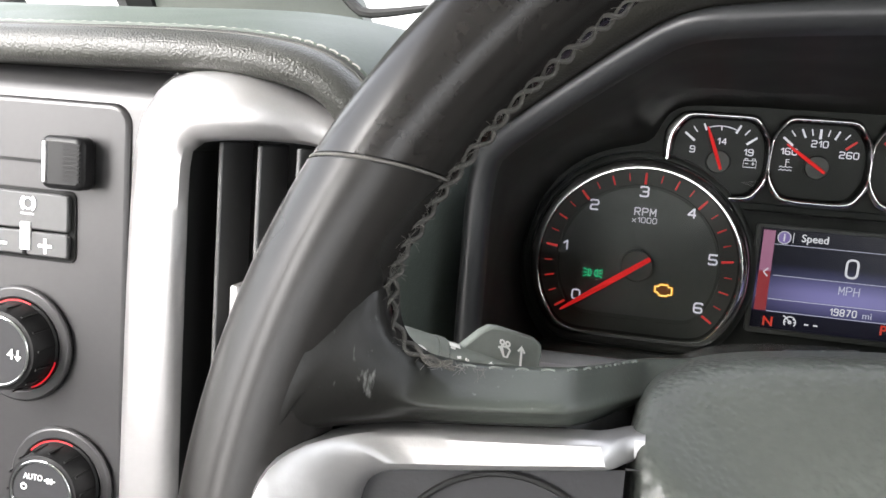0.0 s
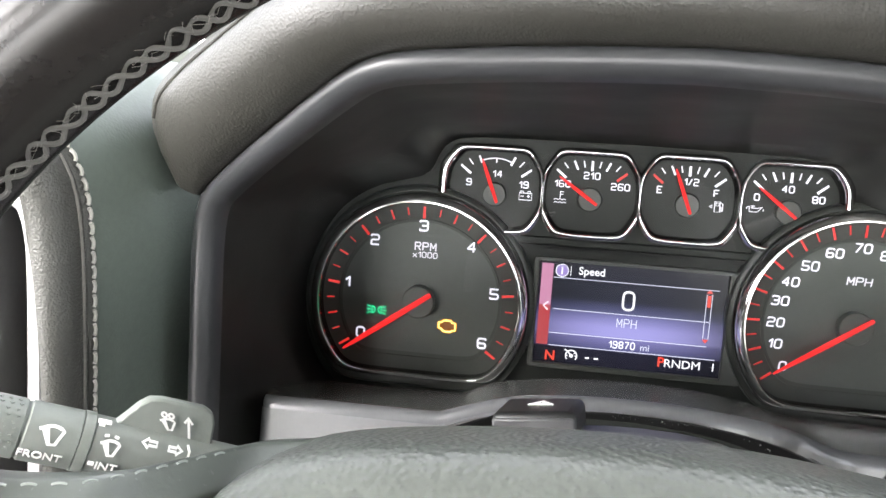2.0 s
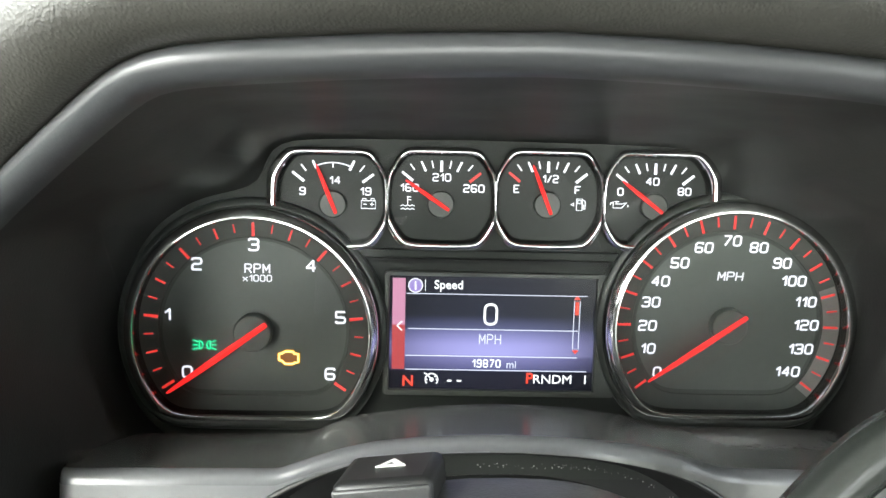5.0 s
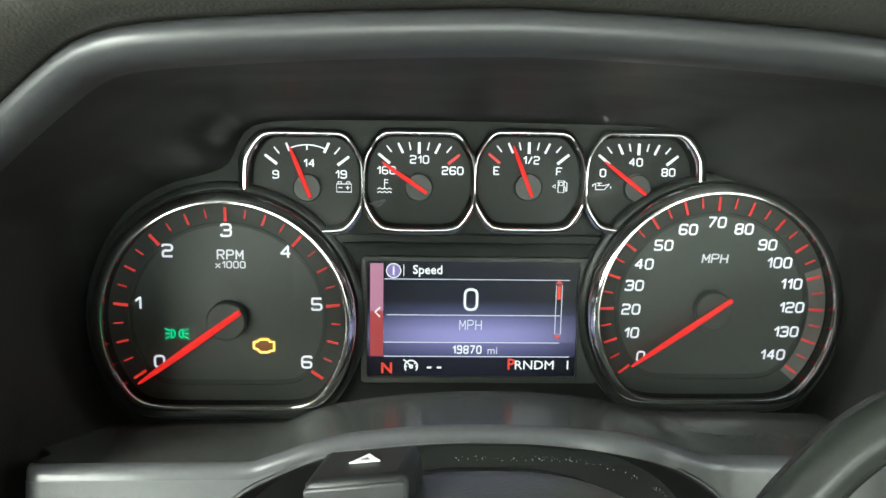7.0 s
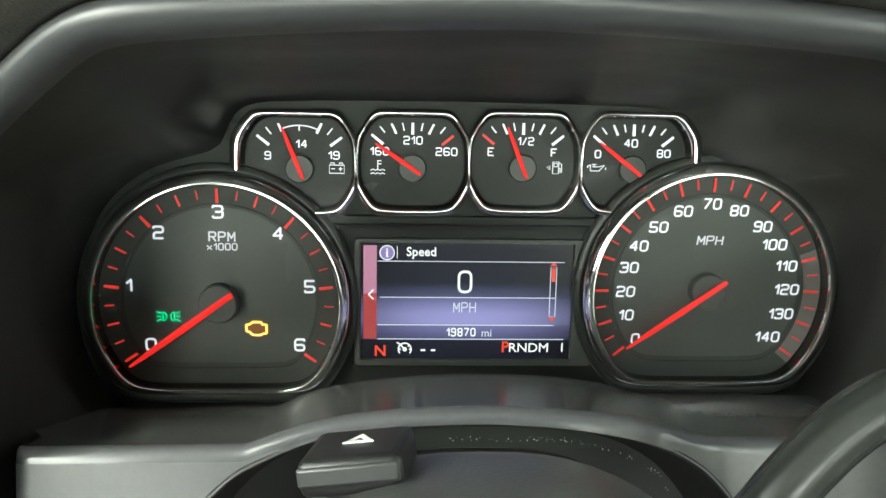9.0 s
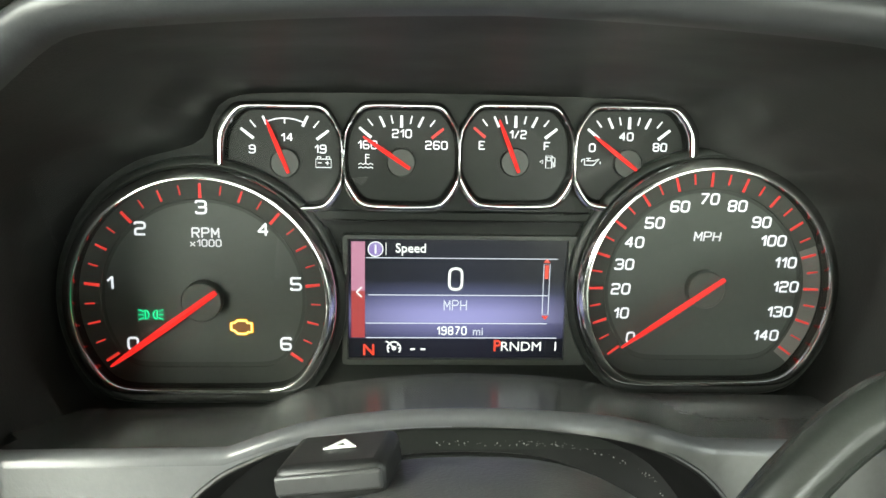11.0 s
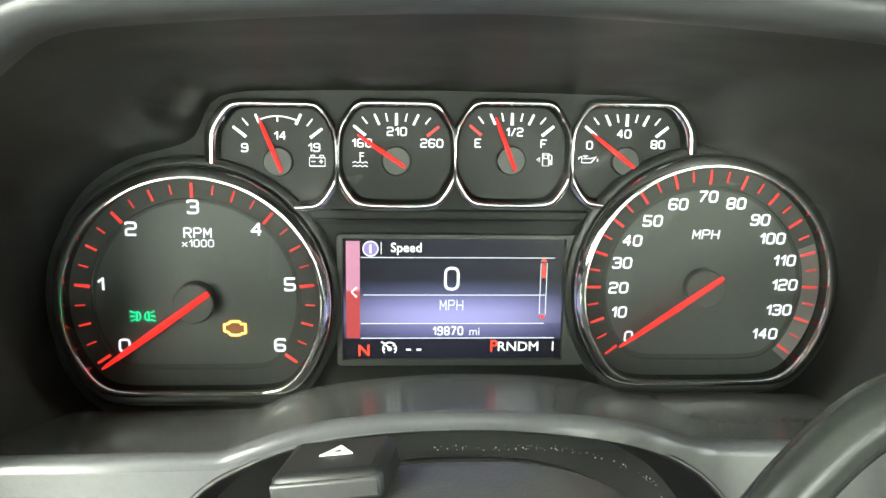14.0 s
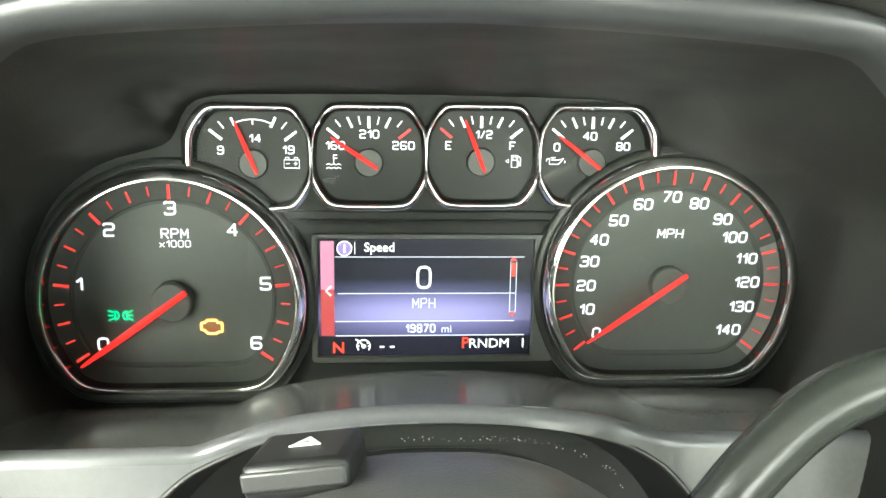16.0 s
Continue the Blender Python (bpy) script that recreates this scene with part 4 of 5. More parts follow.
def arc(cx, cz, r, a0, a1, n=10):
    return [(cx + r * math.cos(radians(a0 + (a1 - a0) * k / n)), cz + r * math.sin(radians(a0 + (a1 - a0) * k / n))) for k in range(n + 1)]


W = 0.00036
icon("battery_icon", [[(-1, -0.6), (1, -0.6), (1, 0.5), (-1, 0.5), (-1, -0.6)], [(-0.8, 0.5), (-0.8, 0.8), (-0.35, 0.8), (-0.35, 0.5)], [(0.8, 0.5), (0.8, 0.8), (0.35, 0.8), (0.35, 0.5)], [(-0.75, 0), (-0.25, 0)], [(0.25, 0), (0.75, 0)], [(0.5, -0.25), (0.5, 0.25)]], W, h1[0] + 0.0160, h1[1] + 0.0002, 0.0032, M_DIGIT, volt)
icon("coolant_icon", [[(0, -0.4), (0, 1.2)], [(0, 1.1), (0.6, 1.1)], [(0, 0.6), (0.6, 0.6)], [(-1.2, -0.5), (-0.8, -0.3), (-0.4, -0.5), (0, -0.3), (0.4, -0.5), (0.8, -0.3), (1.2, -0.5)], [(-1.2, -1.1), (-0.8, -0.9), (-0.4, -1.1), (0, -0.9), (0.4, -1.1), (0.8, -0.9), (1.2, -1.1)]], W, h2[0] - 0.0150, h2[1] + 0.0002, 0.0026, M_DIGIT, temp)
icon("pump_icon", [[(-0.6, -1), (-0.6, 1), (0.4, 1), (0.4, -1), (-0.6, -1)], [(-0.4, 0.2), (0.2, 0.2), (0.2, 0.75), (-0.4, 0.75), (-0.4, 0.2)], [(0.4, 0.9), (0.9, 0.6), (0.9, -0.8), (0.65, -0.8), (0.65, -0.1), (0.4, 0)], [(-1.6, 0), (-1.1, 0.3), (-1.1, -0.3), (-1.6, 0)]], W, h3[0] + 0.0150, h3[1] + 0.0004, 0.0026, M_DIGIT, fuel)
icon("oil_icon", [[(-0.9, 0.5), (-0.9, -0.5), (0.6, -0.5), (1.5, 0.5), (0.6, 0.2), (-0.6, 0.2)], [(-0.9, 0.5), (-1.4, 0.3), (-1.4, 0.0)], [(-0.3, 0.25), (-0.3, 0.6)], [(-0.7, 0.6), (0.1, 0.6)], [(1.7, 0.1), (1.7, -0.3)]], W, h4[0] - 0.0162, h4[1] + 0.0004, 0.0026, M_DIGIT, oil)

# telltales that stay lit
lamp_x, lamp_z = TACH[0] - 0.0229, TACH[1] - 0.0071
def half_lamp(m):
    return [(m * (0.22 + 0.5 * math.cos(radians(q))), 0.62 * math.sin(radians(q))) for q in range(-90, 91, 18)] + [(m * 0.22, -0.62)]


icon("parking_lamp_icon", [[(x - 1.0, z) for x, z in half_lamp(1)], [(x + 1.0, z) for x, z in half_lamp(-1)]] + [[(m * 1.0, h), (m * 1.65, h * 1.7)] for m in (-1, 1) for h in (-0.42, 0.0, 0.42)], 0.00042, lamp_x, lamp_z, 0.0032, M_GREEN, tach, label="green lit parking lamp telltale")
ENGINE = [(-1.15, -0.35), (-1.15, 0.45), (-0.8, 0.45), (-0.45, 0.75), (0.55, 0.75), (0.65, 0.45), (1.15, 0.45), (1.15, -0.6), (0.75, -0.6), (0.5, -0.8), (-0.45, -0.8), (-0.8, -0.4), (-1.15, -0.35)]
eng_x, eng_z = TACH[0] + 0.0156, TACH[1] - 0.0124
part("engine_fill", prism([(eng_x + a * 0.0036, eng_z + b * 0.0036) for a, b in ENGINE[:-1]], -0.0011, -0.0007), M_AMBER_DIM, tach, smooth=False)
icon("engine_icon", [ENGINE], 0.0012, eng_x, eng_z, 0.0039, M_AMBER, tach, y=-0.0013, label="amber lit engine telltale")
icon("engine_core", [[(a * 0.97, b * 0.97) for a, b in ENGINE]], 0.0005, eng_x, eng_z, 0.0039, M_AMBER_CORE, tach, y=-0.0016)

# display
SX0, SX1, SZ0, SZ1 = -0.0526, 0.0424, 0.9742, 1.0276
M_SCREEN = screen_mat(SX0, SX1, SZ0, SZ1)
display = part("display", box(SX0, SX1, -0.0006, 0.0004, SZ0, SZ1), M_SCREEN, cluster, "colour display that shows speed and odometer", smooth=False)
outer, inner = rounded(SX0 - 0.0028, SX1 + 0.0105, SZ0 - 0.0028, SZ1 + 0.0022, 0.002), rounded(SX0 - 0.0002, SX1 + 0.0002, SZ0 - 0.0002, SZ1 + 0.0002, 0.0006)
part("display_frame", ring_xz(outer, inner, -0.0026, 0.0006), M_PANEL, cluster, "matt black display surround", smooth=False, bevel=0.0006)
part("crease", box(-0.0665, 0.0560, -0.0022, 0.0008, 1.0338, 1.0358), M_GAP, cluster, "dark crease above the display", smooth=False)
part("visor_strip", box(-0.0700, 0.0600, -0.0030, 0.0008, 1.0360, 1.0400), M_MASK, cluster, smooth=False, bevel=0.0008)
SY = -0.0009


def scr(px, py):
    """Places on the display from its left edge and top edge, in hundredths of its width and height."""
    return SX0 + (SX1 - SX0) * px / 100, SZ1 - (SZ1 - SZ0) * py / 100


def bar(name, x0, y0, x1, y1, mat, y=SY):
    a, b = scr(x0, y0), scr(x1, y1)
    return part(name, box(a[0], b[0], y - 0.0002, y + 0.0002, b[1], a[1]), mat, display, smooth=False)


bar("tab", 1.2, 2.2, 7.4, 43, M_SCR_PINK)
bar("tab", 1.2, 43, 7.4, 82.4, M_SCR_TAB)
c = scr(4.8, 44)
icon("arrow", [[(0.5, 1), (-0.5, 0), (0.5, -1)]], 0.0007, c[0], c[1], 0.0022, M_TEXT, display, y=SY - 0.0003)
c = scr(12.2, 8.3)
part("badge", disc(c, 0.0032, SY - 0.0002, SY + 0.0002, 28, 0.0001), M_SCR_PURPLE, display, smooth=False)
icon("badge_ring", [arc(0, 0, 1, 0, 360, 28)], 0.0004, c[0], c[1], 0.0032, M_TEXT, display, y=SY - 0.0003)
letters("lettering", "i", 0.0040, c[0], SY - 0.0003, c[1], M_TEXT, display, bold=0.03)
bar("rule", 16.8, 3, 17.1, 13, M_TEXT)
c = scr(28.2, 8.4)
letters("lettering", "Speed", 0.0041, c[0], SY, c[1], M_TEXT, display, wide=0.98, bold=0.015)
for py, x0, x1 in ((15.4, 7.8, 96), (46.3, 9, 92), (70.2, 7.8, 92), (82.6, 7.8, 97)):
    bar("rule", x0, py - 0.25, x1, py + 0.35, M_LINE)
c = scr(49.0, 32.8)
figure("figure", "0", 0.0105, c[0], SY, c[1], M_TEXT, display, 0.0011, 0.88)
c = scr(49.1, 55.0)
figure("lettering", "MPH", 0.0049, c[0], SY, c[1], M_LINE, display, 0.00045, 0.85)
c = scr(47.7, 76.6)
figure("figure", "19870", 0.0040, c[0], SY, c[1], M_TEXT, display, 0.00055, 0.82)
c = scr(59.9, 77.2)
letters("lettering", "mi", 0.0036, c[0], SY, c[1], M_LINE, display, wide=1.0)
c = scr(9.2, 93.0)
letters("lettering", "N", 0.0050, c[0], SY, c[1], M_SCR_RED, display, wide=1.05, bold=0.03)
c = scr(20.9, 91.8)
icon("cruise_icon", [arc(0, 0, 1, -40, 220, 14), [(0.0, 0.0), (-0.75, 0.85)], [(-1.25, 1.1), (-0.75, 0.85)], arc(0, 0, 0.25, 0, 360, 8), [(0.75, 0.65), (0.5, 0.45)], [(0.95, 0.0), (0.65, 0.0)], [(-0.95, 0.0), (-0.65, 0.0)]], 0.0006, c[0], c[1], 0.0029, M_TEXT, display, y=SY)
bar("dash", 28.5, 91.8, 30.7, 93.2, M_TEXT)
bar("dash", 33.3, 91.8, 35.5, 93.2, M_TEXT)
c = scr(69.2, 89.3)
letters("lettering", "P", 0.0052, c[0], SY, c[1], M_SCR_RED, display, bold=0.02)
c = scr(80.4, 89.9)
letters("lettering", "RNDM", 0.0043, c[0], SY, c[1], M_TEXT, display, wide=1.08)
c = scr(96.6, 89.8)
letters("figure", "1", 0.0043, c[0], SY, c[1], M_TEXT, display)
icon("scroll_bar", [[(0, 0), (1, 0), (1, -8.6), (0, -8.6), (0, 0)]], 0.0003, scr(89.7, 0)[0], scr(0, 19.8)[1], 0.00265, M_LINE, display, y=SY)
bar("scroll_thumb", 90.2, 20.8, 91.9, 32, M_SCR_RED)
for py, d in ((16.8, 1), (65.2, -1)):
    c = scr(91.0, py)
    part("arrow", prism([(c[0] - 0.0015, c[1] - 0.0009 * d), (c[0] + 0.0015, c[1] - 0.0009 * d), (c[0], c[1] + 0.0009 * d)], SY - 0.0002, SY + 0.0002), M_SCR_RED, display, smooth=False)

# ---- steering column ----
column = thing("steering_column", (-0.012, -0.12, 0.92), "dark plastic steering column cover with a hazard switch on top", "steering column")
rows = []
for y, top, half in ((-0.074, 0.945, 0.062), (-0.098, 0.964, 0.070), (-0.112, 0.9775, 0.078), (-0.122, 0.9835, 0.081), (-0.135, 0.9880, 0.083), (-0.165, 0.9918, 0.084), (-0.205, 0.9935, 0.083), (-0.235, 0.992, 0.081), (-0.25, 0.985, 0.076)):
    row = []
    for k in range(41):
        q = math.pi * k / 40
        c, s = math.cos(q), math.sin(q)
        row.append((-0.010 + half * math.copysign(abs(c) ** 0.75, c), y, 0.88 + (top - 0.88) * abs(s) ** 0.85))
    rows.append(row)
part("shroud", loft(rows, False), M_COLUMN, column, "smooth dark column cover")
part("slot_rim", sweep([Vector(p) + Vector((0, 0.004, -0.0005)) for p in rows[2][6:35]], 0.0016, 8), M_BLACK, column)

# dust in the slot before the bezel
rng = random.Random(11)
specks = []
for _ in range(90):
    x = rng.uniform(-0.020, 0.052)
    b = box(-0.0001, 0.0001, -0.0001, 0.0001, -0.0001, 0.0001)
    top = 0.9842 - 9.0 * max(0.0, x - 0.012) ** 2 * (1 if x < 0.05 else 1.2)
    specks.append(moved(b, pose(x, -0.1150 - rng.uniform(0, 0.004), top + 0.0012, rng.uniform(0, 90), rng.uniform(0, 90), 0) @ Matrix.Scale(rng.choice((0.5, 0.7, 0.9, 1.5)), 4)))
part("dust", merge(*specks), M_DUST, column, "pale dust specks", smooth=False)

# hazard switch
hz = pose(-0.0475, -0.139, 0.9925, -4, -9, -9)
haz = part("hazard_switch", moved(merge(box(-0.0150, 0.0150, -0.0120, 0.0150, -0.010, 0.0012)), hz), M_BLACK, column, "black hazard switch with a pale front lip and a white triangle", bevel=0.003, segs=3)
part("lip", moved(box(-0.0145, 0.0145, -0.0132, -0.0112, -0.0060, -0.0006), hz), M_BUTTON, haz, "pale grey lip", bevel=0.0008)
tri_o = [(-0.0046, -0.0012), (0.0046, -0.0012), (0.0, 0.0056)]
tri_i = [(-0.0019, 0.0002), (0.0019, 0.0002), (0.0, 0.0030)]
bm = ring_xz(tri_o, tri_i, -0.0002, 0.0002)
part("triangle", moved(bm, hz @ pose(0.0008, 0.001, 0.0016, -90, 0, 0)), M_WHITE, haz, "white warning triangle", smooth=False)

# ---- turn signal stalk ----
stalk = thing("turn_signal_stalk", (-0.09, -0.15, 0.97), "grey turn signal stalk with white wiper symbols", "stalk")
S0, ax = Vector((-0.2140, -0.2344, 1.0050)), Vector((0.84, 0.515, -0.315)).normalized()


def on_stalk(f, up=0.0, out=0.0):
    side = ax.cross(Vector((0, 0, 1))).normalized()
    n = side.cross(ax)
    return S0 + ax * f + n * up + side * out


part("barrel", sweep([on_stalk(f) for f in (-0.003, -0.002, 0.001, 0.0258, 0.0262, 0.0268, 0.0273, 0.0412)], lambda f: (0.006, 0.0075, 0.0086, 0.0086, 0.0081, 0.0081, 0.0086, 0.0087)[round(f * 7)], 24), M_STALK, stalk, "grey rotating end")
part("collar", sweep([on_stalk(f) for f in (0.0415, 0.0418, 0.0442, 0.0445)], 0.0089, 24), M_STALK, stalk, "raised collar")
part("arm", sweep([on_stalk(f) for f in (0.0447, 0.0450, 0.08, 0.11, 0.155)], lambda f: 0.0088 - 0.0014 * f, 24), M_STALK, stalk, "grey arm")
pd = [on_stalk(0.048, 0.005), on_stalk(0.0545, 0.0148), on_stalk(0.0570, 0.0172), on_stalk(0.0605, 0.0180), on_stalk(0.0735, 0.0182), on_stalk(0.0765, 0.0170), on_stalk(0.0780, 0.0140), on_stalk(0.0800, 0.003)]
off = ax.cross(Vector((0, 0, 1))).normalized() * 0.0022
part("paddle", loft([[p - off for p in pd], [p + off for p in pd]], True, True), M_STALK, stalk, "washer paddle", bevel=0.0008)
facing = Vector((0.61, -0.75, 0.25))
facing = (facing - ax * facing.dot(ax)).normalized()
rise = facing.cross(ax) * -1
rise = rise if rise.z > 0 else -rise


def print_on(name, strokes, width, f, lift, s, radius, label="", flat=None):
    """White symbols wrapped on the barrel, or flat on the paddle."""
    bms = []
    for pts in strokes:
        closed = pts[0] == pts[-1]
        bms.append(stroke([(a * s, b * s) for a, b in (pts[:-1] if closed else pts)], width, 0.0, 0.0002, closed))
    bm = merge(*bms)
    for v in bm.verts:
        x, y, z = v.co
        if flat is None:
            q = (z + lift) / radius
            v.co = S0 + ax * (f + x) + (facing * math.cos(q) + rise * math.sin(q)) * (radius + 0.0003 - y)
        else:
            v.co = flat + ax * x + Vector((0, -0.1, 0.995)) * z + Vector((0.3, -0.9, 0.1)) * (0.0003 - y)
    return part(name, bm, M_WHITE, stalk, label, smooth=False)


grip = []
for a in range(-4, 5):
    for b in range(9):
        q = radians(12 + 13 * a)
        p = S0 + ax * (0.0035 + 0.0025 * b + 0.0006 * (a % 2)) + (facing * math.cos(q) + rise * math.sin(q)) * 0.0087
        grip.append(moved(box(-0.00042, 0.00042, -0.00042, 0.00042, -0.0003, 0.0003), Matrix.Translation(p) @ (facing * math.cos(q) + rise * math.sin(q)).to_track_quat("Z", "Y").to_matrix().to_4x4()))
part("grip", merge(*grip), M_STALK, stalk, "raised grip dots", smooth=False)

WIPER = [[(-1, 0.25)] + [(-0.0 + 1.15 * math.cos(radians(q)), -0.5 + 1.1 * math.sin(radians(q))) for q in range(130, 49, -10)] + [(0.35, -0.7), (-0.1, -0.75), (-0.75, 0.35)], [(-0.1, -0.7), (-0.45, 0.45)]]
print_on("wiper_symbol", WIPER, 0.0009, 0.0340, 0.0006, 0.0038, 0.0087, "white wiper symbol")
print_on("wiper_symbol", WIPER + [[(-0.8, 0.95), (-0.4, 1.05)], [(0.1, 1.05), (0.5, 0.95)]], 0.0008, 0.0500, 0.0002, 0.0031, 0.0088)
print_on("scale_mark", [[(0, -2.4), (0, 2.4)], [(-0.5, 2.6), (0.9, 2.6)]], 0.0017, 0.0462, 0.0006, 0.0027, 0.0088)
print_on("arrow_symbol", [[(-1.0, 0.0), (-0.4, 0.5), (-0.4, 0.22), (0.4, 0.22), (0.4, -0.22), (-0.4, -0.22), (-0.4, -0.5), (-1.0, 0.0)]], 0.0009, 0.0613, 0.0036, 0.0030, 0.0087)
print_on("arrow_symbol", [[(1.0, 0.0), (0.4, 0.5), (0.4, 0.22), (-0.4, 0.22), (-0.4, -0.22), (0.4, -0.22), (0.4, -0.5), (1.0, 0.0)]], 0.0009, 0.0672, 0.0032, 0.0028, 0.0087)
print_on("arrow_symbol", [[(0, 1), (0.3, 0.2), (0.25, -0.9)], [(0.0, -0.5), (0.25, -0.95), (0.55, -0.5)]], 0.0007, 0.0715, 0.0030, 0.0026, 0.0086)
pc = on_stalk(0.0645, 0.0112, -0.0025) if off.y > 0 else on_stalk(0.0645, 0.0112, 0.0025)
print_on("wiper_symbol", WIPER + [arc(-0.45, 1.05, 0.3, 0, 360, 8), arc(0.35, 1.05, 0.3, 0, 360, 8)], 0.0007, 0, 0, 0.0026, 0.0087, flat=pc)
print_on("arrow_symbol", [[(0, -1.2), (0, 1.0)], [(-0.45, 0.5), (0, 1.2), (0.45, 0.5)]], 0.0008, 0, 0, 0.0028, 0.0087, flat=pc + ax * 0.0062)


def letters_on(text, size, f, lift, radius, label=""):
    """White lettering wrapped on the barrel."""
    bm = text_bm(text, size, 1.1, bold=0.01)
    for v in bm.verts:
        q = (v.co.z + lift) / radius
        v.co = S0 + ax * (f + v.co.x) + (facing * math.cos(q) + rise * math.sin(q)) * (radius + 0.0003 - v.co.y)
    return part("lettering", bm, M_WHITE, stalk, label, smooth=False)


letters_on("FRONT", 0.0024, 0.0325, -0.0060, 0.0087, "white lettering")
letters_on("INT", 0.0025, 0.0505, -0.0056, 0.0088, "white lettering")


# ---- shift lever ----
lever = thing("shift_lever", (0.075, -0.12, 0.95), "dark grey satin column shift lever with a bend", "shift lever")
LV = smooth_line([(0.068, -0.122, 0.940), (0.088, -0.119, 0.9665), (0.0960, -0.118, 0.9755), (0.106, -0.117, 0.986), (0.120, -0.117, 0.9975), (0.14, -0.118, 1.006), (0.17, -0.120, 1.012), (0.21, -0.125, 1.016)], 3)
part("arm", sweep(resample(LV, 48)[4:], 0.0100, 24), M_LEVER, lever, "dark grey lever arm")
part("boot", sweep(resample(LV, 48)[:6], lambda f: 0.0120 - 0.0012 * f, 20), M_BLACK, lever, "black rubber boot")

# ---- steering wheel ----
WT = radians(10.6)
WC, WU, WV, WN = Vector((-0.0221, -0.3077, 0.9733)), Vector((1, 0, 0)), Vector((0, math.sin(WT), math.cos(WT))), Vector((0, -math.cos(WT), math.sin(WT)))


def on_wheel(u, v, n=0.0):
    return WC + WU * u + WV * v + WN * n


wheel = thing("steering_wheel", WC, "black leather steering wheel with silver spoke trim and worn stitching", "steering wheel")
RW, RT = 0.1753, 0.0138


def aslant(w):
    return -0.4 + 2.1 * math.cos(w)


def rim(a0, a1, grow=0.0, n=80):
    """Leather over the rim from one angle to another; the sewn end runs aslant."""
    rings = []
    for k in range(n + 1):
        ring = []
        for j in range(28):
            w = 2 * math.pi * j / 28
            q = radians(a0 + (a1 - a0) * k / n + aslant(w) * (1 - k / n) ** 4)
            d = WU * math.cos(q) + WV * math.sin(q)
            ring.append(WC + d * (RW + (RT + grow) * math.cos(w)) + WN * ((RT + grow) * 1.12 * math.sin(w)))
        rings.append(ring)
    return loft(rings, True, True)


SEAM = 151.8
part("rim_upper", rim(SEAM - 0.25, 28), M_WHEEL, wheel, "smooth black leather rim")
part("rim_lower", rim(SEAM + 0.25, 388, 0.0003, 150), M_WORN, wheel, "worn dark leather lower rim")
part("rim_core", rim(0, 359.5, -0.0012, 120), M_BLACK, wheel)
ring = []
for j in range(40):
    w = 2 * math.pi * j / 40
    q = radians(SEAM + aslant(w))
    d = WU * math.cos(q) + WV * math.sin(q)
    ring.append(WC + d * RW + d * ((RT + 0.0001) * math.cos(w)) + WN * ((RT + 0.0001) * 1.12 * math.sin(w)))
part("seam", sweep(ring, 0.00035, 6, True, up=(0.3, 0.2, 1)), M_THREAD_MID, wheel, "grey sewn seam")

# leather web from the rim to the hub
WEB = resample(smooth_line([(-0.163, 0.080, 0), (-0.1545, 0.071, 0), (-0.1500, 0.060, 0), (-0.1490, 0.052, 0), (-0.1455, 0.0470, 0), (-0.138, 0.0440, 0), (-0.123, 0.0442, 0), (-0.10, 0.0468, 0), (-0.078, 0.0490, 0)], 2), 60)
LOW = resample(smooth_line([(-0.1745, -0.020, 0), (-0.1735, 0.012, 0), (-0.1715, 0.0215, 0), (-0.1665, 0.0266, 0), (-0.159, 0.0290, 0), (-0.148, 0.0300, 0), (-0.1325, 0.0312, 0), (-0.0973, 0.0342, 0), (-0.078, 0.036, 0)], 2), 60)


def dive(u, k):
    """How far the spoke sinks towards the hub and under its edge."""
    f = max(0.0, min(1.0, (u + 0.112) / 0.022))
    return 0.020 * (k / 59) ** 2 + 0.034 * f * f * (3 - 2 * f)


def climb(u, v):
    """How far the trim rises on to the front of the rim."""
    a, b = max(0.0, min(1.0, (-u - 0.146) / 0.023)), max(0.0, min(1.0, (v - 0.036) / 0.03))
    return 0.0165 * a * a * (3 - 2 * a) * (1 - b * b * (3 - 2 * b))


def web_point(u, v, n):
    """A place on the web: it sweeps up on to the front of the rim, and under the rim's leather higher up."""
    r = math.hypot(u, v)
    over = max(0.0, min(1.0, (0.078 - v) / 0.034))
    reach = 0.1628 + 0.0084 * over
    if r > reach:
        u, v, r = u * reach / r, v * reach / r, reach
    w = max(0.0, min(1.0, (r - 0.146) / 0.0252))
    return on_wheel(u, v, n + (0.0150 - n) * w ** 1.25 * over)


def ridged(u):
    """How far the web has turned from the round corner into a face with a ridge."""
    f = max(0.0, min(1.0, (u + 0.149) / 0.016))
    return f * f * (3 - 2 * f)


rows = []
for f, n, m in ((0.0, -0.010, -0.014), (0.0, -0.003, -0.0080), (0.04, 0.0005, -0.0068), (0.09, 0.0022, -0.0058), (0.15, 0.0035, -0.0045), (0.25, 0.0045, -0.0022), (0.35, 0.0050, 0.0000), (0.48, 0.0049, 0.0032), (0.57, 0.0046, 0.0047), (0.63, 0.0042, 0.0053), (0.68, 0.0038, 0.0047), (0.73, 0.0034, 0.0028), (0.80, 0.0026, 0.0008), (0.86, 0.0018, -0.0006), (0.93, -0.0008, -0.0018), (1.0, -0.004, -0.004), (1.02, -0.010, -0.010)):
    row = []
    for k in range(60):
        p = WEB[k].lerp(LOW[k], f).to_2d()
        row.append(web_point(*p, n + (m - n) * ridged(p.x) - dive(p.x, k)))
    rows.append(row)
part("spoke_leather", loft(rows, False), scuffed_leather(on_wheel(-0.1515, 0.0425, 0.004)), wheel, "black leather web with creases", angle=80)
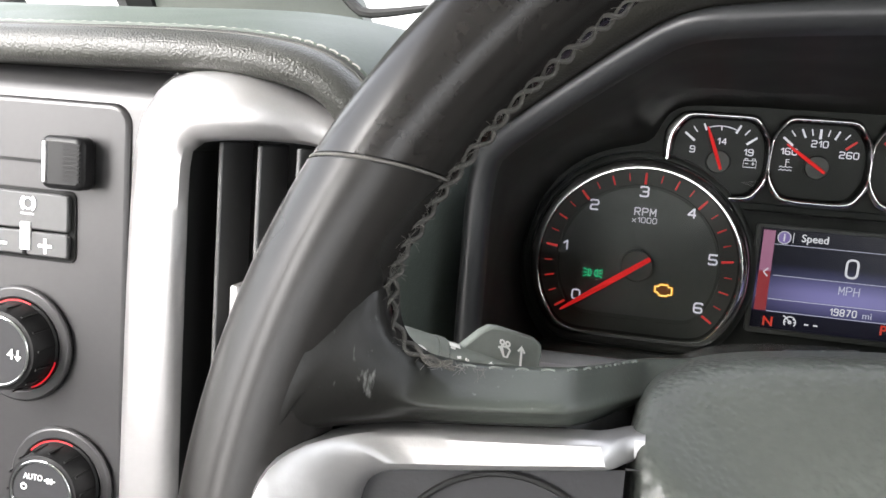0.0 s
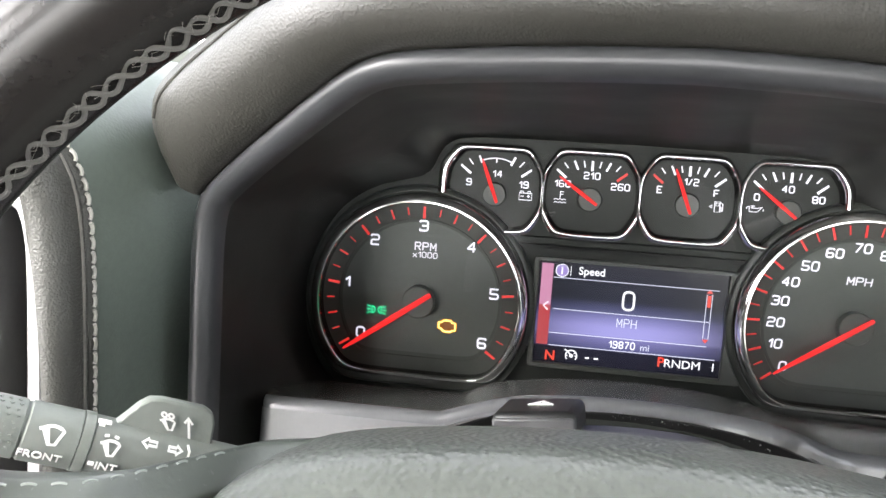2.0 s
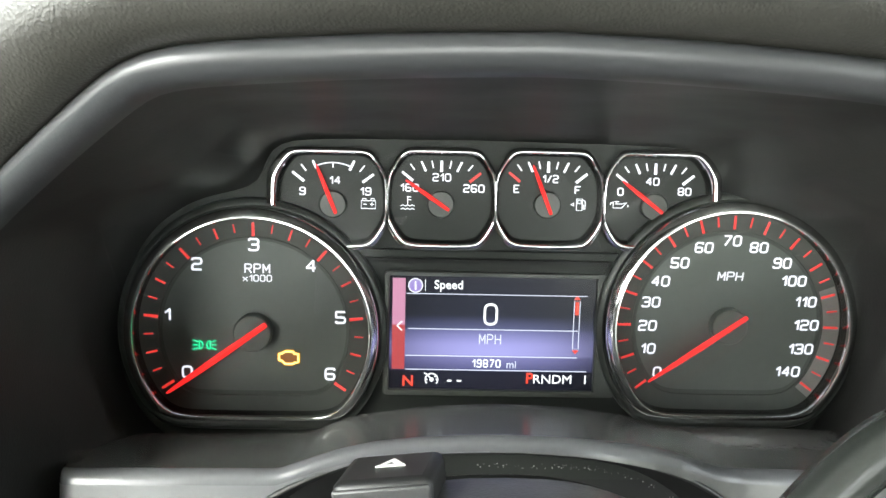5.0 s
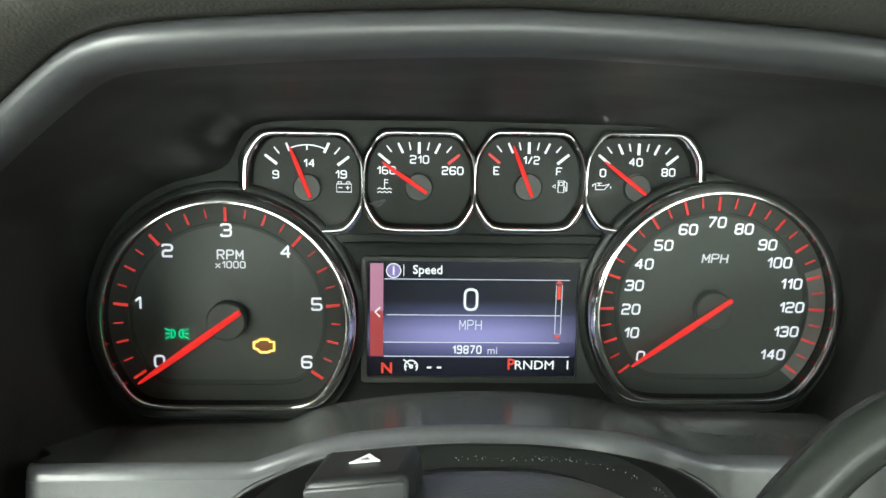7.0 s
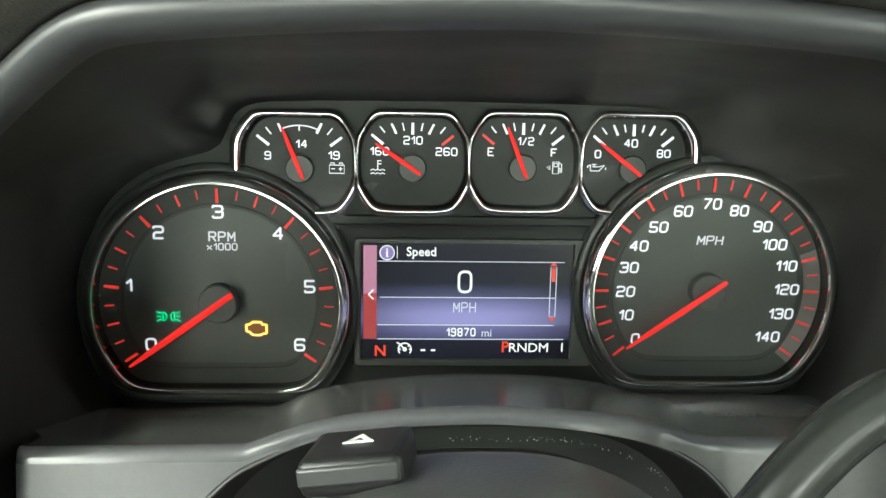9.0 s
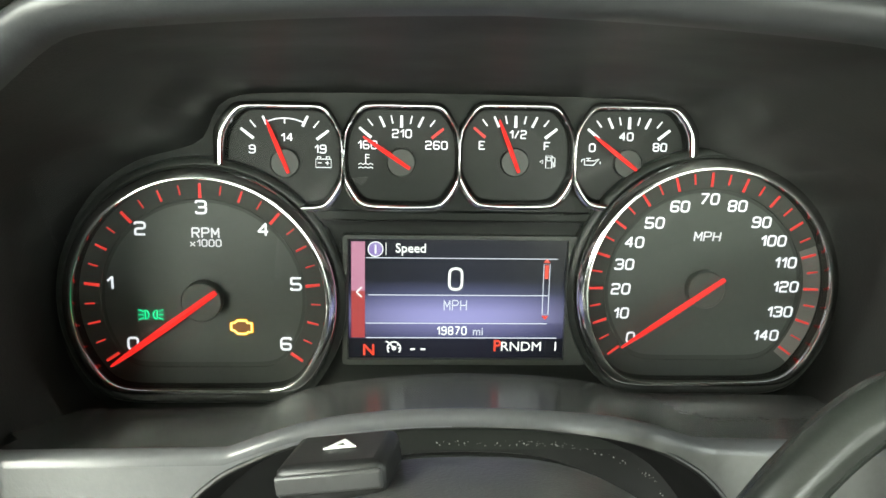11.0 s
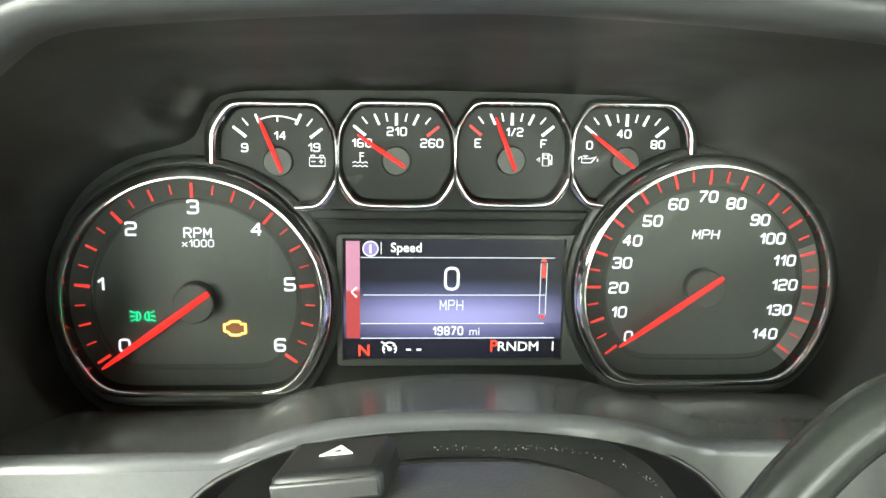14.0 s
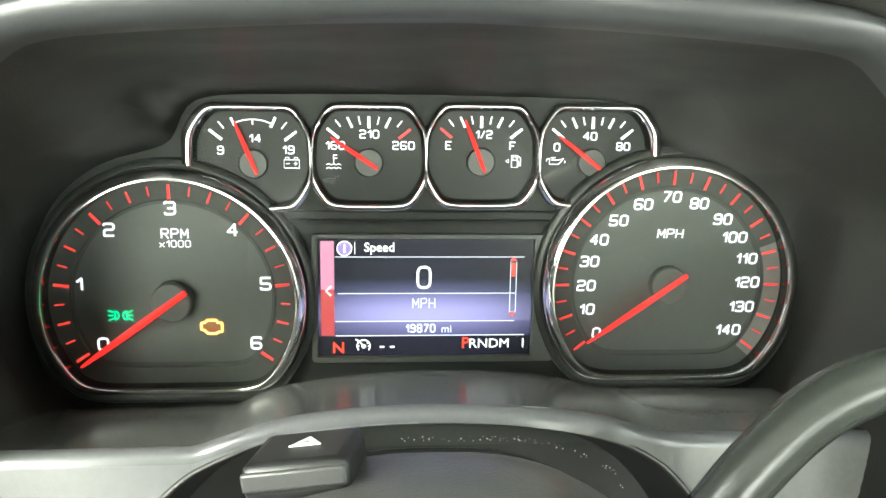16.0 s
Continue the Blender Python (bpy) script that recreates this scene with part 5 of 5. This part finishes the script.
part("spoke_back", loft([[on_wheel(*WEB[k].to_2d(), -0.010 - dive(WEB[k].x, k)) for k in range(60)], [on_wheel(WEB[k].x, 0.0, -0.014) for k in range(60)]], False), M_BLACK, wheel)

# silver trim of the spoke and the switch pad in it
TRIM_O = [(-0.0930, 0.0338), (-0.1000, 0.0332), (-0.130, 0.0305), (-0.150, 0.0288), (-0.1590, 0.0272), (-0.1645, 0.0240), (-0.1680, 0.0180), (-0.1690, 0.010), (-0.1695, -0.010), (-0.1650, -0.030), (-0.0965, -0.040)]
TRIM_I = [(-0.0930, 0.0277), (-0.1000, 0.0268), (-0.125, 0.0230), (-0.1420, 0.0208), (-0.1475, 0.0197), (-0.1505, 0.0175), (-0.1516, 0.0140), (-0.1520, 0.008), (-0.1520, -0.010), (-0.1480, -0.024), (-0.0968, -0.034)]


def fine(line, n=48):
    return [(p.x, p.y) for p in resample(smooth_line([(a, b, 0) for a, b in line], 2), n)]


def tuck(u):
    """How far the trim dips to pass under the edge of the airbag cover."""
    f = max(0.0, min(1.0, (u + 0.1030) / 0.0085))
    return 0.0110 * f * f * (3 - 2 * f)


to, ti = fine(TRIM_O, 80), fine(TRIM_I, 80)
rows = []
for f, n in ((-0.03, -0.016), (0.0, -0.0065), (0.06, -0.0040), (0.2, -0.0030), (0.8, -0.0030), (0.94, -0.0040), (1.0, -0.0060), (1.0, -0.014)):
    rows.append([on_wheel(a[0] + (b[0] - a[0]) * f, a[1] + (b[1] - a[1]) * f, n - 0.045 * (a[0] + 0.150) * (a[0] > -0.150) - tuck(a[0]) + 1.25 * climb(a[0] + (b[0] - a[0]) * f, 0)) for a, b in zip(to, ti)])
part("spoke_trim", loft(rows, False), M_SILVER, wheel, "satin silver spoke trim")
pad = loft([[on_wheel(a[0] + (-0.0968 - a[0]) * f, a[1], -0.0060 - 0.045 * max(0.0, a[0] + (-0.0968 - a[0]) * f + 0.150)) for a in ti] for f in (0.0, 0.15, 0.4, 0.7, 1.0)], False)
sp = part("switch_pad", pad, M_SWITCHPAD, wheel, "dark switch pad in the spoke")
groove = [on_wheel(-0.120 + 0.026 * math.cos(radians(a)), -0.004 + 0.027 * math.sin(radians(a)), -0.0052 - 0.045 * (0.030 + 0.026 * math.cos(radians(a)))) for a in range(0, 360, 6)]
part("rocker", sweep(groove, 0.0007, 6, True, up=WN), M_GAP, sp, "round rocker switch outline")

# airbag cover
rows = []
hub_line = fine([(-0.0955, -0.060), (-0.0962, 0.0), (-0.0960, 0.030), (-0.0945, 0.0395), (-0.0890, 0.0455), (-0.0780, 0.0500), (-0.060, 0.0535), (-0.030, 0.0568), (0.0, 0.0580), (0.030, 0.0568), (0.060, 0.0535), (0.0780, 0.0500), (0.0890, 0.0455), (0.0945, 0.0395), (0.0960, 0.030), (0.0962, 0.0), (0.0955, -0.060)], 110)
for s, drop in ((1.0, 0.030), (1.0, 0.008), (0.994, 0.0035), (0.982, 0.0012), (0.965, 0.0), (0.93, 0.0), (0.86, 0.0), (0.75, 0.0), (0.55, 0.0), (0.3, 0.0), (0.05, 0.0)):
    row = []
    for u, v in hub_line:
        w = max(0.0, min(1.0, (v - 0.028) / 0.026))
        edge = -0.0135 - 0.0265 * w * w * (3 - 2 * w)
        row.append(on_wheel(u * s, (v + 0.04) * s - 0.04, edge * s ** 2.2 + 0.002 * (1 - s) - drop))
    rows.append(row)
part("airbag_cover", loft(rows, False), M_HUB, wheel, "grained charcoal airbag cover", angle=70)

# thick crossed stitching along the inner edge of the rim
SEWN = [on_wheel(0.1614 * math.cos(radians(a)), 0.1614 * math.sin(radians(a)), 0.0020) for a in range(100, 157, 2)]
SEWN += [on_wheel(WEB[k].x, WEB[k].y, -0.0005 - dive(WEB[k].x, k)) for k in range(8, 56) if WEB[k].length < 0.1606]
SEWN = resample(SEWN, 300)


def braid(phase, n0, n1):
    pts = []
    for i in range(n0, n1):
        t = (SEWN[min(i + 1, 299)] - SEWN[max(i - 1, 0)]).normalized()
        s = t.cross(WN).normalized()
        out = (SEWN[i] - WC).normalized()
        side, top = (WN * 0.85 + s * (0.5 if s.dot(out) > 0 else -0.5)).normalized(), (WN * 0.5 - out * 0.85)
        w = 2 * math.pi * i / 10.8 + phase + 0.9 * noise.noise(Vector((i * 0.09, phase, 0.3)))
        fade = min(1.0, (262 - i) / 50 + 0.25) if i > 200 else 1.0
        swell = 1 + 0.5 * noise.noise(Vector((i * 0.13, phase + 5, 0.7)))
        pts.append(SEWN[i] + side * (0.0018 * math.sin(w) * fade * swell) + top * (0.0002 + 0.0004 * math.cos(w)))
    return resample(pts, (n1 - n0) * 3)


part("stitching", sweep(braid(0, 0, 215), 0.00056, 6), M_THREAD, wheel, "frayed grey thread")
part("stitching", sweep(braid(math.pi, 0, 215), 0.00056, 6), M_THREAD, wheel, "frayed grey thread")

stitches("stitch", [p + WN * 0.0006 + WV * 0.0004 for p in SEWN[215:285]], 0.0028, 0.0026, 0.00026, M_STALK, wheel, label="pale thread stitch")

rng = random.Random(4)
hairs = []
for j in range(260):
    i = rng.randrange(130, 225) if j % 2 else rng.randrange(20, 225)
    a = SEWN[i] + WN * rng.uniform(0.0, 0.0018)
    d = Vector((rng.uniform(-1, 1), rng.uniform(-1.2, 0.1), rng.uniform(-1, 1))).normalized() * rng.uniform(0.0012, 0.0038)
    b = Vector((rng.uniform(-1, 1), 0, rng.uniform(-1, 1))) * 0.0009
    hairs.append(sweep([a, a + d * 0.5 + b, a + d + b * 0.4], 0.00005, 4))
part("fray", merge(*hairs), M_THREAD_MID, wheel, "loose grey fibres")

# ---- air vent ----
vent = thing("air_vent", (-0.26, -0.17, 0.9), "satin silver framed air vent with black upright slats", "air vent")
VO = smooth_line([(-0.3105, 0, 0.86), (-0.3100, 0, 0.95), (-0.3085, 0, 1.03), (-0.3060, 0, 1.060), (-0.2960, 0, 1.0755), (-0.2840, 0, 1.0800), (-0.262, 0, 1.0795), (-0.243, 0, 1.0745), (-0.229, 0, 1.066), (-0.2235, 0, 1.056), (-0.2208, 0, 1.0), (-0.2208, 0, 0.86)], 2)
VI = smooth_line([(-0.2845, 0, 0.86), (-0.2850, 0, 0.95), (-0.2848, 0, 1.03), (-0.2845, 0, 1.048), (-0.2820, 0, 1.0530), (-0.2760, 0, 1.0545), (-0.262, 0, 1.0560), (-0.243, 0, 1.0560), (-0.2315, 0, 1.0535), (-0.2288, 0, 1.047), (-0.2283, 0, 1.0), (-0.2283, 0, 0.86)], 2)
vo, vi = resample(VO, 70), resample(VI, 70)


def set_back(x):
    """The frame falls away towards the hood."""
    a = max(0.0, min(1.0, (x + 0.272) / 0.044))
    return 0.017 * a * a * (3 - 2 * a)


rows = []
for f, y in ((-0.06, -0.150), (-0.02, -0.176), (0.05, -0.1815), (0.25, -0.1845), (0.7, -0.1850), (0.93, -0.1835), (1.0, -0.180), (1.0, -0.1785)):
    rows.append([(a.lerp(b, f).x, y + set_back(a.lerp(b, f).x), a.lerp(b, f).z) for a, b in zip(vo, vi)])
part("frame", loft(rows, False), M_SILVER, vent, "satin silver frame", angle=50)
part("inner_wall", loft([[(b.x, y + (set_back(b.x) if y < -0.15 else 0), b.z) for b in vi] for y in (-0.1783, -0.13)], False), M_BLACK, vent, "black duct wall")
part("gap_line", sweep([(a.lerp(b, -0.05).x, -0.1746, a.lerp(b, -0.05).z) for a, b in zip(vo, vi) if a.x < -0.285], 0.0008, 6), M_GAP, vent, "dark joint beside the frame")
# sheet across the duct, the shade of its depth put into the colour
part("duct", box(-0.288, -0.228, -0.13, -0.128, 0.85, 1.06), M_GAP, vent, "near-black sheet that stands for the shaded depth of the duct", smooth=False)
for k in range(4):
    x = -0.2920 + 0.0157 * k
    part("slat", moved(box(-0.0009, 0.0009, -0.014, 0.016, 0.86, 1.054), pose(x, -0.158, 0, 0, 0, 3)), M_SLAT, vent, bevel=0.0006)
part("thumb_tab", moved(box(-0.0022, 0.0022, -0.006, 0.004, -0.007, 0.009), pose(-0.2648, -0.172, 0.992)), M_SILVER, vent, "small silver thumb tab", bevel=0.0012)

# ---- light switch panel ----
panel = thing("light_switch_panel", (-0.37, -0.165, 0.95), "grey light switch panel with knobs, buttons and a dimmer", "switch panel")
part("surround", loft([[(-0.50, y, z), (-0.291, y - 0.001, z)] for y, z in ((-0.1725, 0.80), (-0.1725, 1.064), (-0.1710, 1.0695), (-0.1660, 1.0745), (-0.1590, 1.0785))], False), M_SWITCH, panel, "grey satin surround")
part("plate", prism(rounded(-0.52, -0.3120, 0.78, 1.0655, 0.008), -0.1752, -0.168), M_SWITCH, panel, "grey switch plate", bevel=0.0022, segs=4)
FY = -0.1756
part("slot", box(-0.395, -0.340, FY - 0.0002, FY + 0.0002, 1.0400, 1.0413), M_GAP, panel, smooth=False)
dim = part("dimmer", prism(rounded(-0.3440, -0.3255, 1.0312, 1.0517, 0.0035), -0.1850, -0.1757), M_KNOB, panel, "black dimmer slider with a silver edge", bevel=0.0022, segs=3)
part("edge", box(-0.3428, -0.3408, -0.1856, -0.1840, 1.0335, 1.0495), M_SILVER, dim, bevel=0.0006)
for k in range(9):
    part("rib", box(-0.3335, -0.3265, -0.1854, -0.1846, 1.0345 + 0.0017 * k, 1.0353 + 0.0017 * k), M_GAP, dim, smooth=False)
part("recess", prism(rounded(-0.405, -0.3345, 1.0012, 1.0298, 0.003), FY - 0.0003, FY + 0.0002), M_GAP, panel, "black button surround", smooth=False)
for x0, x1, z0, z1 in ((-0.400, -0.3362, 1.0137, 1.0284), (-0.3548, -0.3362, 1.0032, 1.0128), (-0.400, -0.3560, 1.0032, 1.0128)):
    part("button", prism(rounded(x0, x1, z0, z1, 0.0012), -0.1785, -0.1758), M_BUTTON, panel, bevel=0.0006)
part("indicator", prism(rounded(-0.3572, -0.3526, 1.0053, 1.0165, 0.0005), -0.1792, -0.1780), M_WHITE, panel, "white brake gain bar", bevel=0.0003)
part("plus", merge(box(-0.3490, -0.3430, -0.1789, -0.1784, 1.0069, 1.0081), box(-0.3466, -0.3454, -0.1789, -0.1784, 1.0045, 1.0105)), M_WHITE, panel, "white plus sign", smooth=False)
part("minus", box(-0.3690, -0.3635, -0.1789, -0.1784, 1.0064, 1.0076), M_WHITE, panel, smooth=False)
icon("trailer_brake_icon", [arc(0, 0, 1.0, 0, 360, 18), arc(0, 0, 1.5, -55, 55, 8), arc(0, 0, 1.5, 125, 235, 8), [(-1.5, -1.9), (1.2, -1.9)]], 0.0006, -0.3538, 1.0240, 0.0022, M_WHITE, panel, y=-0.1789)


def knob(x, z, r, label):
    """A rotary switch: bright flange with a red lit ring, ribbed barrel, chrome rim and a dark cap."""
    k = part("knob", loft([[(x + rr * math.cos(q), y, z + rr * math.sin(q)) for q in (2 * math.pi * j / 64 for j in range(64))] for rr, y in ((r * 0.90, -0.1757), (r * 0.90, -0.1775), (r * 0.86, -0.1782), (r * 0.82, -0.1865), (r * 0.78, -0.1888), (r * 0.70, -0.1892))], True, True), M_KNOB, panel, label)
    part("flange", ring_xz(polar((x, z), r * 1.18), polar((x, z), r * 0.93), -0.1782, -0.1757), M_SWITCH, k, "grey satin flange", bevel=0.001)
    for a0, a1 in ((70, 140), (292, 345)):
        part("lit_ring", loft([[(x + r * f * math.cos(radians(a)), -0.1786, z + r * f * math.sin(radians(a))) for f in (0.89, 0.925)] for a in range(a0, a1, 4)], False), M_REDRING, k, "red lit ring", smooth=False)
    for j in range(14):
        q = 360 * j / 14 + 8
        part("rib", moved(box(-0.0004, 0.0004, -0.1880, -0.1790, r * 0.835, r * 0.862), pose(x, 0, z) @ pose(0, 0, 0, 0, q, 0)), M_GAP, k, smooth=False)
    part("rim", ring_xz(polar((x, z), r * 0.71), polar((x, z), r * 0.65), -0.1900, -0.1888), M_CHROME, k, "chrome rim", bevel=0.0003)
    part("cap", disc((x, z), r * 0.65, -0.1895, -0.1886, 40, 0.0003), M_SWITCHPAD, k, "dark cap with white symbols")
    return k


k1 = knob(-0.3586, 0.9658, 0.0203, "black drive mode knob with a red lit ring")
letters("lettering", "4", 0.0040, -0.3525, -0.1897, 0.9655, M_WHITE, k1, bold=0.03)
icon("arrow", [[(0, 1), (0, -0.6)], [(-0.6, -0.2), (0, -1.0), (0.6, -0.2)]], 0.0007, -0.3492, 0.9652, 0.0020, M_WHITE, k1, y=-0.1898)
k2 = knob(-0.3385, 0.9099, 0.0197, "black headlamp knob with a red lit ring")
letters("lettering", "AUTO", 0.0025, -0.3420, -0.1897, 0.9165, M_WHITE, k2, wide=0.9)
icon("lamp_icon", [[(x - 0.85, z) for x, z in half_lamp(1)], [(x + 0.85, z) for x, z in half_lamp(-1)], [(-0.9, 0), (-1.5, 0)], [(0.9, 0), (1.5, 0)]], 0.0005, -0.3345, 0.9158, 0.0016, M_WHITE, k2, y=-0.1898)
icon("power_icon", [arc(0, 0, 1, 120, 420, 14), [(0, 0.4), (0, 1.3)]], 0.0005, -0.3462, 0.9120, 0.0012, M_WHITE, k2, y=-0.1898)

# ---- tip the dash and all that belongs to it ----
SHELL = ("ground", "floor", "ceiling", "wall_left", "wall_right", "wall_back", "wall_front")
for ob in list(scene.objects):
    if ob.parent is None and ob.type in {"MESH", "EMPTY"} and ob.name not in SHELL:
        ob.matrix_basis = DASH @ ob.matrix_basis
